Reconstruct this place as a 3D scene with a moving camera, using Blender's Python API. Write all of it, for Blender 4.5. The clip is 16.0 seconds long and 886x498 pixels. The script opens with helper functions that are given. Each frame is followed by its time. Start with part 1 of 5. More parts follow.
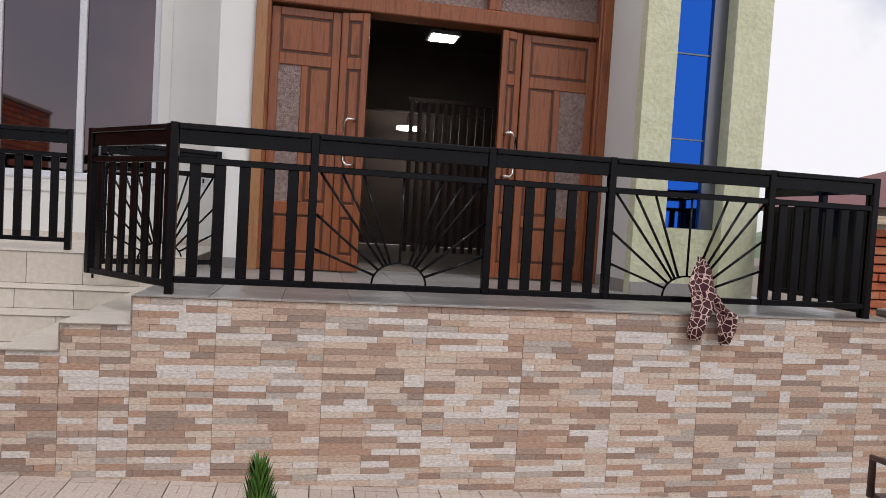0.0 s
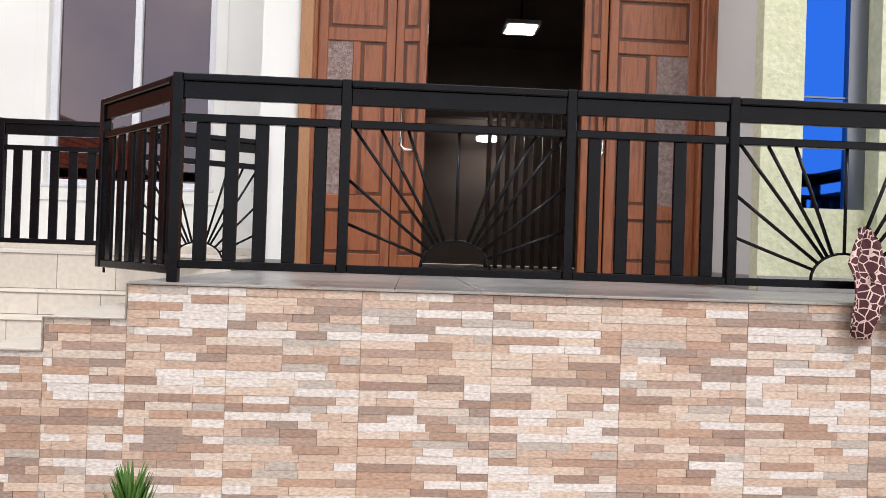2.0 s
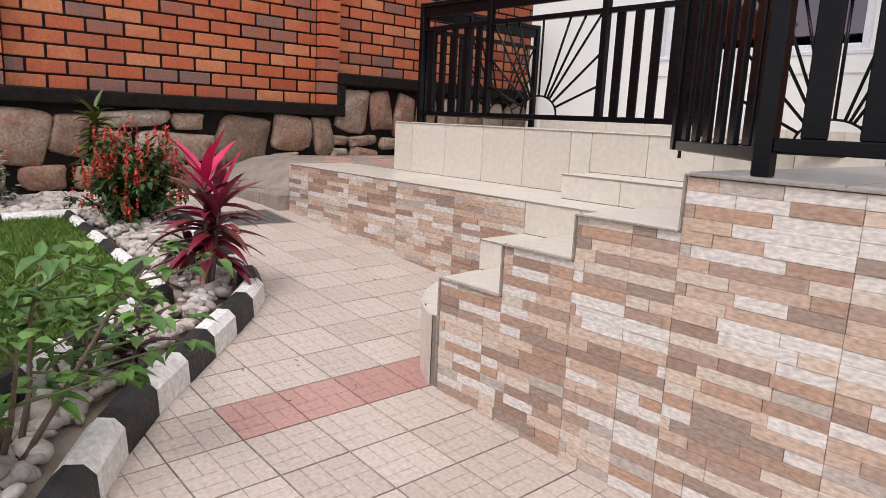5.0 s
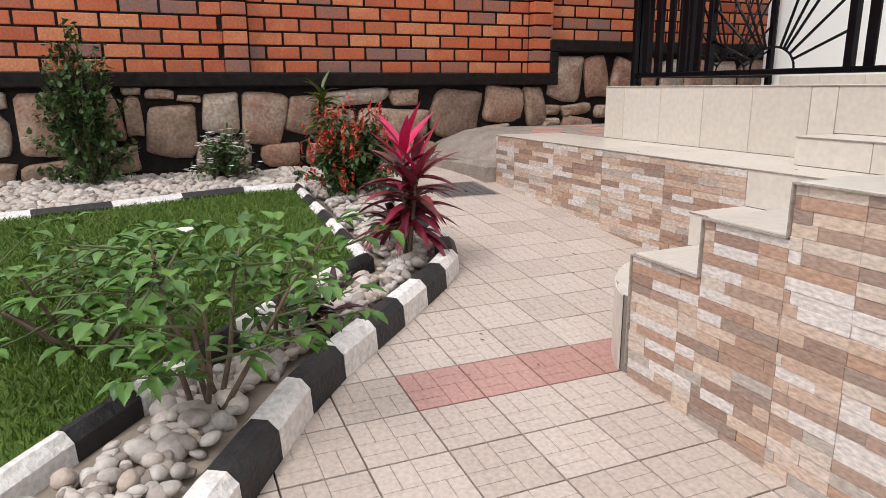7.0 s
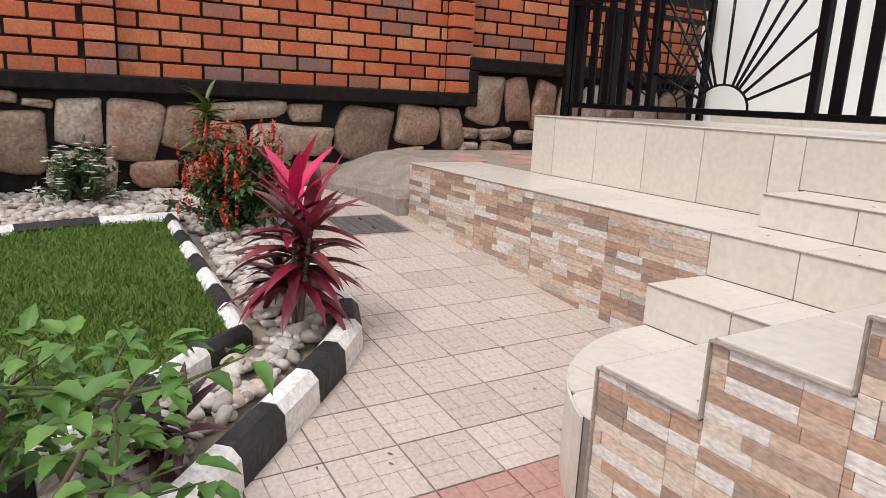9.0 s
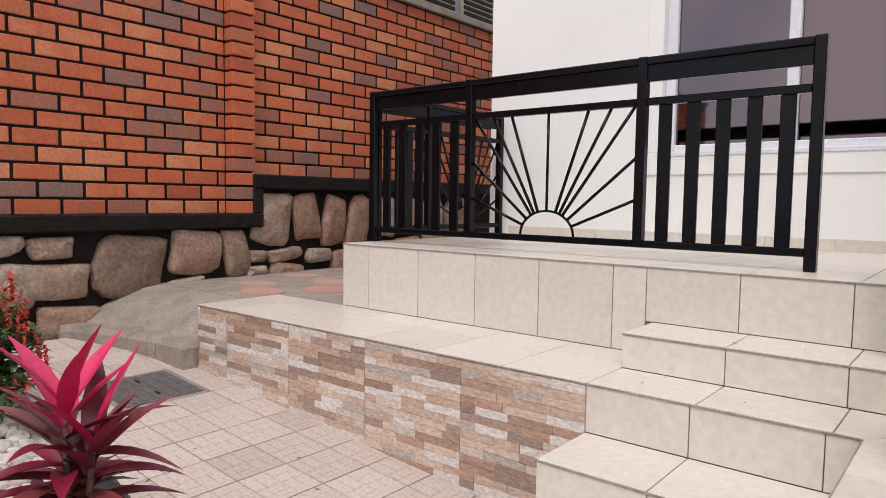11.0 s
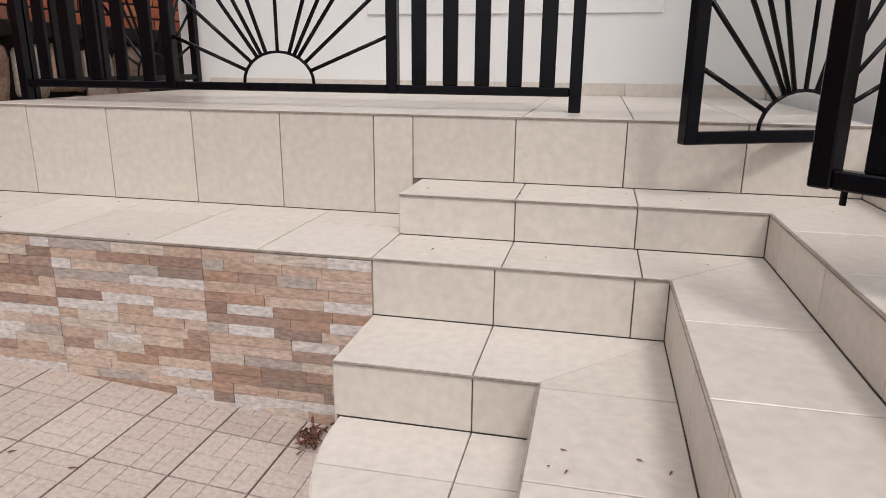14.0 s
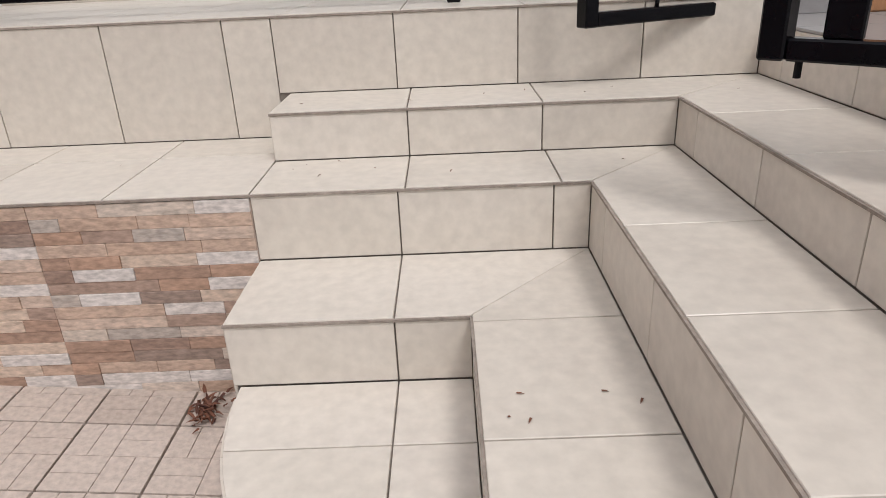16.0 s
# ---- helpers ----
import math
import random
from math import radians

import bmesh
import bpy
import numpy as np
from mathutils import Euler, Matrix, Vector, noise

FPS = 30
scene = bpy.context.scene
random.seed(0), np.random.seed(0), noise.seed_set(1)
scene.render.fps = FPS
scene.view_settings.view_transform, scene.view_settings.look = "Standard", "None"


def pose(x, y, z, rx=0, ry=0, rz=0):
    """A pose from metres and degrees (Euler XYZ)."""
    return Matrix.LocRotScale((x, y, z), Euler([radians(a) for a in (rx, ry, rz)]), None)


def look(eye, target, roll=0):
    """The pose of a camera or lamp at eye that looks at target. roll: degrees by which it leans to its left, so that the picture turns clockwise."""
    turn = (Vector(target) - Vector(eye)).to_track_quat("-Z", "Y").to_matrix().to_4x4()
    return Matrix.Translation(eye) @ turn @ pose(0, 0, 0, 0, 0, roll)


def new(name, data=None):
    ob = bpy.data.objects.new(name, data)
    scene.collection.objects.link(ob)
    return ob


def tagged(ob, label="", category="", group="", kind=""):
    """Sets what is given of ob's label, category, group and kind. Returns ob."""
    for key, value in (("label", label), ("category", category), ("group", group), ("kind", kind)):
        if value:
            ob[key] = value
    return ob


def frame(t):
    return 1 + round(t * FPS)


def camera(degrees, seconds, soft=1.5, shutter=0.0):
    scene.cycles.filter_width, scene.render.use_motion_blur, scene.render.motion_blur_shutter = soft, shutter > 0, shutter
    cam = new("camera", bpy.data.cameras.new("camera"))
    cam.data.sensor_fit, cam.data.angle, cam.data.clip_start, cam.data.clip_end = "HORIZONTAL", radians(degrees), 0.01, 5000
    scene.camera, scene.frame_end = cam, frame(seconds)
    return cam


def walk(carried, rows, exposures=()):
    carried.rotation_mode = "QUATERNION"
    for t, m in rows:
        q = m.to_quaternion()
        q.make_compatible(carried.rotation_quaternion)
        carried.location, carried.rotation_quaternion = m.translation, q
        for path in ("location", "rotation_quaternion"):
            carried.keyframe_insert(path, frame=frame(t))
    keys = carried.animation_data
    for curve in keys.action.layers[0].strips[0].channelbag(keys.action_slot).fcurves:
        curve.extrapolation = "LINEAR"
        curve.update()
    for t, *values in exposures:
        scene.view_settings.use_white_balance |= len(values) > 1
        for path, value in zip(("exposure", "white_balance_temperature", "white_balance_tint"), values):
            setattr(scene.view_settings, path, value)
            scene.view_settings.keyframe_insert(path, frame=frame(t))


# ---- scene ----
EXPOSURES = [(0, -0.06, 6300, 14), (0.5, -0.12, 6300, 15), (1.0, -0.3, 6300, 15), (1.6, -0.32, 6300, 15), (2.0, 0.66, 6300, 12), (2.6, 0.47, 6250, 14), (5.0, 0.42, 6300, 15), (8.2, 0.52, 6350, 12), (10.5, 0.42, 6350, 16), (13.0, 0.25, 6350, 15), (15.0, 0.16, 6350, 15), (16.0, 0.2, 6300, 13)]
SKY, SUN = 1.0, 1.3
cam = camera(66.8, 16.0, soft=0.65)
PATH = [
    (0, (0.525, -3.895, 1.448), (0.904, -1.933, 1.362), 3.4),
    (0.5, (0.505, -3.646, 1.454), (1.025, -1.725, 1.358), 2.9),
    (1, (0.600, -3.446, 1.341), (1.140, -1.529, 1.292), 2.0),
    (1.5, (0.683, -3.247, 1.193), (1.013, -1.275, 1.154), 1.5),
    (2, (0.826, -3.05, 1.11), (0.924, -1.052, 1.124), 1.9),
    (2.5, (0.826, -2.769, 1.094), (0.579, -0.785, 1.099), 2.4),
    (3, (0.805, -2.55, 1.079), (0.28, -0.622, 0.99), 1.6),
    (3.5, (0.818, -2.292, 1.072), (-0.088, -0.514, 0.937), 1.9),
    (4, (0.803, -2.081, 1.065), (-0.385, -0.494, 0.8), 3.1),
    (4.5, (0.664, -1.874, 1.055), (-0.659, -0.405, 0.757), 3.0),
    (5, (0.512, -1.719, 1.045), (-0.946, -0.402, 0.671), 2.7),
    (5.2, (0.477, -1.682, 1.046), (-1.052, -0.468, 0.612), 2.2),
    (7.3, (0.479, -1.464, 1.021), (-1.319, -0.718, 0.56), -0.4),
    (7.5, (0.417, -1.422, 1.034), (-1.373, -0.651, 0.584), -0.0),
    (8, (0.261, -1.343, 1.065), (-1.497, -0.509, 0.603), 0.5),
    (8.2, (0.167, -1.317, 1.069), (-1.574, -0.443, 0.616), 1.1),
    (10.3, (-0.692, -1.081, 1.267), (-2.164, 0.243, 0.979), 0.9),
    (10.5, (-0.746, -1.087, 1.292), (-2.152, 0.317, 1.065), 0.1),
    (11, (-0.848, -1.102, 1.306), (-2.114, 0.439, 1.16), 0.8),
    (11.5, (-0.923, -1.075, 1.298), (-2.067, 0.557, 1.123), 1.2),
    (12, (-1.043, -0.954, 1.333), (-2.106, 0.737, 1.231), 0.6),
    (12.5, (-1.132, -0.887, 1.366), (-2.085, 0.87, 1.293), 1.5),
    (13, (-1.209, -0.83, 1.331), (-2.004, 0.997, 1.167), 1.4),
    (13.5, (-1.304, -0.78, 1.274), (-1.877, 1.11, 0.958), -0.0),
    (14, (-1.346, -0.75, 1.219), (-1.77, 1.13, 0.681), 0.5),
    (14.5, (-1.36, -0.729, 1.185), (-1.692, 1.099, 0.446), 0.9),
    (15, (-1.365, -0.707, 1.152), (-1.648, 1.075, 0.289), 1.1),
    (15.5, (-1.412, -0.67, 1.171), (-1.611, 1.122, 0.305), 0.7),
    (16, (-1.483, -0.498, 1.169), (-1.51, 1.337, 0.376), -2.6),
]
walk(cam, [(t, look(eye, target, roll)) for t, eye, target, roll in PATH], EXPOSURES)

# ---------- light ----------
world = bpy.data.worlds.new("overcast_sky")
scene.world = world
world.use_nodes = True
wn, wl = world.node_tree.nodes, world.node_tree.links
wn.clear()
w_out = wn.new("ShaderNodeOutputWorld")
w_bg = wn.new("ShaderNodeBackground")
w_sky = wn.new("ShaderNodeTexSky")
w_sky.sky_type = "NISHITA"
w_sky.sun_disc = False
w_sky.sun_elevation, w_sky.sun_rotation = radians(58), radians(205)
w_gain = wn.new("ShaderNodeMix")
w_gain.data_type, w_gain.blend_type = "RGBA", "MULTIPLY"
w_gain.inputs[0].default_value = 1.0
w_gain.inputs[7].default_value = (0.1, 0.1, 0.1, 1)
w_map = wn.new("ShaderNodeTexCoord")
w_noise = wn.new("ShaderNodeTexNoise")
w_noise.inputs["Scale"].default_value = 2.2
w_noise.inputs["Detail"].default_value = 6
w_ramp = wn.new("ShaderNodeValToRGB")
w_ramp.color_ramp.elements[0].position, w_ramp.color_ramp.elements[1].position = 0.24, 0.46
w_cloud = wn.new("ShaderNodeMix")
w_cloud.data_type = "RGBA"
w_cloud.inputs[7].default_value = (0.98, 0.97, 0.97, 1)
wl.new(w_sky.outputs[0], w_gain.inputs[6])
wl.new(w_map.outputs["Generated"], w_noise.inputs["Vector"])
wl.new(w_noise.outputs["Fac"], w_ramp.inputs[0])
wl.new(w_ramp.outputs[0], w_cloud.inputs[0])
wl.new(w_gain.outputs[2], w_cloud.inputs[6])
wl.new(w_cloud.outputs[2], w_bg.inputs[0])
w_bg.inputs[1].default_value = SKY
wl.new(w_bg.outputs[0], w_out.inputs[0])
sun_data = bpy.data.lights.new("sun", "SUN")
sun_data.energy, sun_data.angle, sun_data.color = SUN, radians(14), (1.0, 0.95, 0.90)
sun = new("sun", sun_data)
sun.matrix_world = look((2.5, -6, 10), (-0.6, 0, 0))

# ---------- materials ----------
def mat(name, colors, scale=6.0, rough=0.6, bump=0.0, grain=60.0, metal=0.0, spec=0.5, stretch=(1, 1, 1), ids="", mixid=0.7, stain=0.12):
    """A surface whose colours run over a two-scale noise; ids 'object' or 'island' varies them from piece to piece."""
    m = bpy.data.materials.new(name)
    m.use_nodes = True
    n, l = m.node_tree.nodes, m.node_tree.links
    b = n["Principled BSDF"]
    tc = n.new("ShaderNodeTexCoord")
    mp = n.new("ShaderNodeMapping")
    mp.inputs["Scale"].default_value = stretch
    l.new(tc.outputs["Object"], mp.inputs[0])
    big = n.new("ShaderNodeTexNoise")
    big.inputs["Scale"].default_value, big.inputs["Detail"].default_value = scale, 5
    fine = n.new("ShaderNodeTexNoise")
    fine.inputs["Scale"].default_value, fine.inputs["Detail"].default_value = grain, 4
    for t in (big, fine):
        l.new(mp.outputs[0], t.inputs["Vector"])
    ramp = n.new("ShaderNodeValToRGB")
    el = ramp.color_ramp.elements
    while len(el) < len(colors):
        el.new(0.5)
    for i, c in enumerate(colors):
        el[i].position = i / max(1, len(colors) - 1) if ids else 0.3 + 0.4 * i / max(1, len(colors) - 1)
        el[i].color = (*c, 1)
    if ids:
        src = n.new("ShaderNodeObjectInfo").outputs["Random"] if ids == "object" else n.new("ShaderNodeNewGeometry").outputs["Random Per Island"]
        off = n.new("ShaderNodeMath")
        off.operation = "MULTIPLY_ADD"
        l.new(big.outputs["Fac"], off.inputs[0])
        off.inputs[1].default_value = 1 - mixid
        l.new(src, off.inputs[2])
        sub = n.new("ShaderNodeMath")
        sub.operation = "SUBTRACT"
        sub.use_clamp = True
        l.new(off.outputs[0], sub.inputs[0])
        sub.inputs[1].default_value = (1 - mixid) / 2
        l.new(sub.outputs[0], ramp.inputs[0])
    else:
        l.new(big.outputs["Fac"], ramp.inputs[0])
    dirt = n.new("ShaderNodeMix")
    dirt.data_type, dirt.blend_type = "RGBA", "MULTIPLY"
    dirt.inputs[0].default_value = 1
    fr = n.new("ShaderNodeMapRange")
    fr.inputs[1].default_value, fr.inputs[2].default_value = 0.3, 0.7
    fr.inputs[3].default_value, fr.inputs[4].default_value = 1 - stain, 1 + stain * 0.4
    l.new(fine.outputs["Fac"], fr.inputs[0])
    l.new(ramp.outputs[0], dirt.inputs[6])
    l.new(fr.outputs[0], dirt.inputs[7])
    l.new(dirt.outputs[2], b.inputs["Base Color"])
    b.inputs["Roughness"].default_value = rough
    b.inputs["Metallic"].default_value = metal
    b.inputs["Specular IOR Level"].default_value = spec
    if bump:
        bp = n.new("ShaderNodeBump")
        bp.inputs["Strength"].default_value = bump
        bp.inputs["Distance"].default_value = 0.01
        add = n.new("ShaderNodeMath")
        add.operation = "ADD"
        l.new(big.outputs["Fac"], add.inputs[0])
        l.new(fine.outputs["Fac"], add.inputs[1])
        l.new(add.outputs[0], bp.inputs["Height"])
        l.new(bp.outputs[0], b.inputs["Normal"])
    return m


CLAD = [(0.33, 0.225, 0.175), (0.55, 0.41, 0.32), (0.60, 0.47, 0.38), (0.40, 0.265, 0.195), (0.68, 0.625, 0.58), (0.52, 0.375, 0.285), (0.47, 0.41, 0.36), (0.62, 0.49, 0.39), (0.46, 0.30, 0.215), (0.60, 0.51, 0.43), (0.33, 0.245, 0.20), (0.70, 0.65, 0.61), (0.54, 0.40, 0.31), (0.64, 0.54, 0.46), (0.67, 0.62, 0.58), (0.40, 0.285, 0.225), (0.57, 0.44, 0.34)]
M_clad = mat("split_face_strip", CLAD, 5, 0.5, 0.1, 42, ids="object", mixid=1.0, stain=0.34, stretch=(1, 1, 2.6))
M_clad_far = mat("split_face_strip_joined", CLAD, 5, 0.5, 0.1, 42, ids="island", mixid=1.0, stain=0.34, stretch=(1, 1, 2.6))
for m_ in (M_clad, M_clad_far):
    next(n for n in m_.node_tree.nodes if n.type == "VALTORGB").color_ramp.interpolation = "CONSTANT"
M_grout = mat("tan_grout", [(0.34, 0.27, 0.225), (0.44, 0.36, 0.30)], 20, 0.9, 0.2)
M_cream = mat("cream_porcelain_tile", [(0.595, 0.545, 0.475), (0.64, 0.59, 0.515), (0.66, 0.61, 0.54)], 4.5, 0.33, 0.03, 30, ids="object", mixid=0.12, stain=0.1)
M_joint = mat("dark_tile_joint", [(0.17, 0.145, 0.12), (0.24, 0.21, 0.18)], 9, 0.9)
M_grey = mat("grey_terrace_tile", [(0.27, 0.26, 0.255), (0.33, 0.32, 0.31)], 3.0, 0.3, 0.03, 50, ids="object", mixid=0.35, stain=0.08)
M_black = mat("black_gloss_paint", [(0.0025, 0.0025, 0.0035), (0.005, 0.005, 0.007)], 8, 0.2, 0.03, 70, spec=0.16)
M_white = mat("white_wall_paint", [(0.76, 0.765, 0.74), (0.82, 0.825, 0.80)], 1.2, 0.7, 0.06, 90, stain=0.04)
# the white wall paint again, greyed for the side turned from the light
M_shade = mat("wall_paint_shaded_copy", [(0.68, 0.70, 0.68), (0.74, 0.75, 0.73)], 1.2, 0.7, 0.06, 90, stain=0.04)
M_green = mat("pale_green_stucco", [(0.60, 0.62, 0.42), (0.68, 0.69, 0.50)], 7, 0.85, 0.9, 26, stain=0.12)
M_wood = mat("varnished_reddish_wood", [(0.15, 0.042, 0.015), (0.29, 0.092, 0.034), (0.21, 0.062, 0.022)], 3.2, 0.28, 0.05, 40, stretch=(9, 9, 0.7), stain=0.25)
# darker copy of the door wood, shade of the panel recesses painted in
M_wood_shade = mat("wood_with_recess_shade", [(0.05, 0.016, 0.008), (0.09, 0.03, 0.013)], 3.2, 0.4, 0.05, 40, stretch=(9, 9, 0.7), stain=0.25)
M_wood_pale = mat("pale_orange_wood", [(0.30, 0.13, 0.05), (0.38, 0.19, 0.085), (0.33, 0.15, 0.06)], 3.2, 0.4, 0.05, 40, stretch=(9, 9, 0.7), stain=0.2)
M_frost = mat("frosted_pattern_glass", [(0.16, 0.10, 0.085), (0.30, 0.22, 0.20)], 40, 0.22, 0.8, 110)
M_chrome = mat("polished_steel", [(0.75, 0.72, 0.70), (0.82, 0.8, 0.78)], 4, 0.15, metal=1.0)
M_alu = mat("white_aluminium_frame", [(0.66, 0.67, 0.72), (0.72, 0.73, 0.77)], 4, 0.35)
# plaster of the rooms, coloured dark to stand for the shade indoors
M_room_dim = mat("interior_plaster_painted_dim", [(0.12, 0.09, 0.078), (0.15, 0.115, 0.10)], 2, 0.8)
M_brick = mat("orange_clay_brick", [(0.38, 0.082, 0.034), (0.55, 0.145, 0.058), (0.46, 0.105, 0.042), (0.62, 0.24, 0.11), (0.48, 0.11, 0.04), (0.22, 0.13, 0.11), (0.45, 0.12, 0.042)], 6, 0.7, 0.3, 50, ids="object", mixid=0.75, stain=0.25)
M_brick_far = mat("orange_clay_brick_joined", [(0.38, 0.082, 0.034), (0.55, 0.145, 0.058), (0.46, 0.105, 0.042), (0.62, 0.24, 0.11), (0.48, 0.11, 0.04), (0.22, 0.13, 0.11)], 6, 0.7, 0.3, 50, ids="island", mixid=0.75, stain=0.25)
M_mortar = mat("black_painted_mortar", [(0.010, 0.008, 0.008), (0.022, 0.018, 0.016)], 15, 0.6, 0.6, 60, spec=0.1)
M_stone = mat("rubble_stone", [(0.19, 0.125, 0.09), (0.34, 0.235, 0.165), (0.44, 0.38, 0.31), (0.29, 0.15, 0.10), (0.39, 0.29, 0.21), (0.25, 0.155, 0.11)], 7, 0.75, 0.9, 38, ids="object", mixid=0.6, stain=0.4)
M_paver = mat("beige_concrete_paver", [(0.46, 0.385, 0.33), (0.56, 0.48, 0.42), (0.51, 0.43, 0.37)], 5, 0.8, 0.35, 55, ids="object", mixid=0.5, stain=0.2)
M_paver_red = mat("red_concrete_paver", [(0.42, 0.235, 0.20), (0.50, 0.30, 0.26)], 5, 0.8, 0.35, 55, ids="object", mixid=0.5, stain=0.2)
M_sand = mat("paver_joint_soil", [(0.19, 0.155, 0.13), (0.27, 0.23, 0.19)], 20, 0.95, 0.3)
M_earth = mat("compacted_ground", [(0.30, 0.25, 0.20), (0.38, 0.32, 0.26)], 3, 0.95, 0.4)
M_conc = mat("grey_concrete", [(0.25, 0.21, 0.175), (0.36, 0.31, 0.265)], 6, 0.9, 0.5, 60, stain=0.25)
M_kerb_w = mat("white_painted_kerb", [(0.74, 0.72, 0.69), (0.84, 0.82, 0.79)], 12, 0.75, 0.8, 45, stain=0.25)
M_kerb_k = mat("black_painted_kerb", [(0.012, 0.012, 0.013), (0.03, 0.029, 0.03)], 12, 0.6, 0.8, 45, stain=0.2)
M_pebble = mat("pale_river_pebble", [(0.40, 0.35, 0.31), (0.52, 0.48, 0.44), (0.27, 0.225, 0.195), (0.59, 0.56, 0.52), (0.46, 0.38, 0.31), (0.60, 0.56, 0.52)], 14, 0.7, 0.3, 60, ids="island", mixid=0.8, stain=0.2)
M_grass = mat("lawn_grass_blade", [(0.05, 0.105, 0.010), (0.10, 0.18, 0.016), (0.075, 0.14, 0.013), (0.13, 0.20, 0.026)], 5, 0.6, ids="island", mixid=0.6)
M_turf = mat("turf_soil", [(0.06, 0.11, 0.014), (0.09, 0.15, 0.02)], 12, 0.9, 0.6)
def leafmat(name, cols, rough=0.45, spec=0.45):
    return mat(name, cols, 9, rough, 0.15, 40, spec=spec, ids="island", mixid=0.7, stain=0.15)
M_leaf = leafmat("bright_green_leaf", [(0.035, 0.10, 0.014), (0.085, 0.19, 0.028), (0.058, 0.145, 0.022), (0.12, 0.24, 0.045)])
M_leaf_dk = leafmat("deep_green_leaf", [(0.03, 0.07, 0.018), (0.065, 0.125, 0.03), (0.045, 0.095, 0.025)])
M_leaf_yel = leafmat("yellow_green_leaf", [(0.05, 0.10, 0.02), (0.16, 0.18, 0.035), (0.09, 0.13, 0.03)])
M_cord = leafmat("crimson_cordyline_leaf", [(0.08, 0.012, 0.02), (0.24, 0.016, 0.042), (0.14, 0.026, 0.04), (0.26, 0.028, 0.058), (0.18, 0.065, 0.045)], 0.35)
M_cord_hot = leafmat("hot_pink_young_leaf", [(0.55, 0.012, 0.09), (0.68, 0.03, 0.13), (0.42, 0.01, 0.07)], 0.35)
M_cord_dk = leafmat("dark_purple_leaf", [(0.03, 0.010, 0.014), (0.065, 0.016, 0.024)], 0.4)
M_redfl = leafmat("scarlet_flower", [(0.42, 0.03, 0.02), (0.55, 0.06, 0.03), (0.34, 0.04, 0.03)], 0.6)
M_whitefl = leafmat("white_flower", [(0.75, 0.73, 0.70), (0.82, 0.80, 0.76)], 0.6)
M_bark = mat("plant_stem", [(0.09, 0.06, 0.04), (0.17, 0.12, 0.085)], 14, 0.85, 0.5)
M_shoot = mat("green_shoot", [(0.07, 0.10, 0.03), (0.12, 0.13, 0.05)], 14, 0.7, 0.3)
M_dry = leafmat("dry_brown_leaf", [(0.13, 0.055, 0.035), (0.20, 0.085, 0.05), (0.09, 0.04, 0.03)], 0.8)
M_roof = mat("maroon_roof_tile", [(0.10, 0.022, 0.025), (0.16, 0.038, 0.04)], 5, 0.55, 0.3, ids="object", mixid=0.6)
M_plank = mat("raw_timber", [(0.42, 0.33, 0.23), (0.52, 0.43, 0.31)], 4, 0.8, 0.3, 40, stretch=(1, 8, 8))
M_wick = mat("dark_brown_resin", [(0.055, 0.032, 0.026), (0.085, 0.05, 0.04)], 10, 0.5, 0.3)
M_iron = mat("cast_iron_cover", [(0.085, 0.08, 0.078), (0.14, 0.13, 0.125)], 18, 0.7, 0.6, 70)
M_blue_wall = mat("blue_grey_render", [(0.20, 0.235, 0.30), (0.25, 0.285, 0.35)], 2, 0.85)
M_flag_pink = mat("pink_flagstone", [(0.42, 0.24, 0.19), (0.50, 0.31, 0.25)], 8, 0.8, 0.3, ids="object", mixid=0.5)


def glass(name, color, rough=0.02, spec=0.9):
    m = bpy.data.materials.new(name)
    m.use_nodes = True
    b = m.node_tree.nodes["Principled BSDF"]
    b.inputs["Base Color"].default_value = (*color, 1)
    b.inputs["Roughness"].default_value = rough
    b.inputs["Specular IOR Level"].default_value = spec
    b.inputs["Coat Weight"].default_value = 0.6
    b.inputs["Coat Roughness"].default_value = rough
    b.inputs["IOR"].default_value = 1.9
    return m


def mirror_glass(name, color, rough=0.03):
    m = glass(name, color, rough)
    m.node_tree.nodes["Principled BSDF"].inputs["Metallic"].default_value = 1.0
    m.node_tree.nodes["Principled BSDF"].inputs["Coat Weight"].default_value = 0.15
    return m


M_tint = mirror_glass("brown_reflective_glass", (0.155, 0.12, 0.125))
M_blue = mirror_glass("blue_reflective_glass", (0.012, 0.10, 0.52))
M_bluedk = glass("dark_blue_frame", (0.008, 0.018, 0.055), 0.3)


def lit(name, color, strength):
    m = bpy.data.materials.new(name)
    m.use_nodes = True
    b = m.node_tree.nodes["Principled BSDF"]
    b.inputs["Base Color"].default_value = (*color, 1)
    b.inputs["Emission Color"].default_value = (*color, 1)
    b.inputs["Emission Strength"].default_value = strength
    return m


M_lamp = lit("lit_lamp_diffuser", (1.0, 0.95, 0.86), 14.0)
# pink-and-white print of the scarf
M_cloth = mat("maroon_print_cloth", [(0.045, 0.008, 0.012), (0.07, 0.014, 0.018)], 20, 0.8)
_n, _l = M_cloth.node_tree.nodes, M_cloth.node_tree.links
_v = _n.new("ShaderNodeTexVoronoi")
_v.feature = "DISTANCE_TO_EDGE"
_v.inputs["Scale"].default_value = 24
_c = _n.new("ShaderNodeTexCoord")
_l.new(_c.outputs["Object"], _v.inputs["Vector"])
_r = _n.new("ShaderNodeValToRGB")
_r.color_ramp.interpolation = "CONSTANT"
_r.color_ramp.elements[0].color = (0.62, 0.46, 0.42, 1)
_r.color_ramp.elements[1].position = 0.055
_r.color_ramp.elements[1].color = (0.055, 0.010, 0.014, 1)
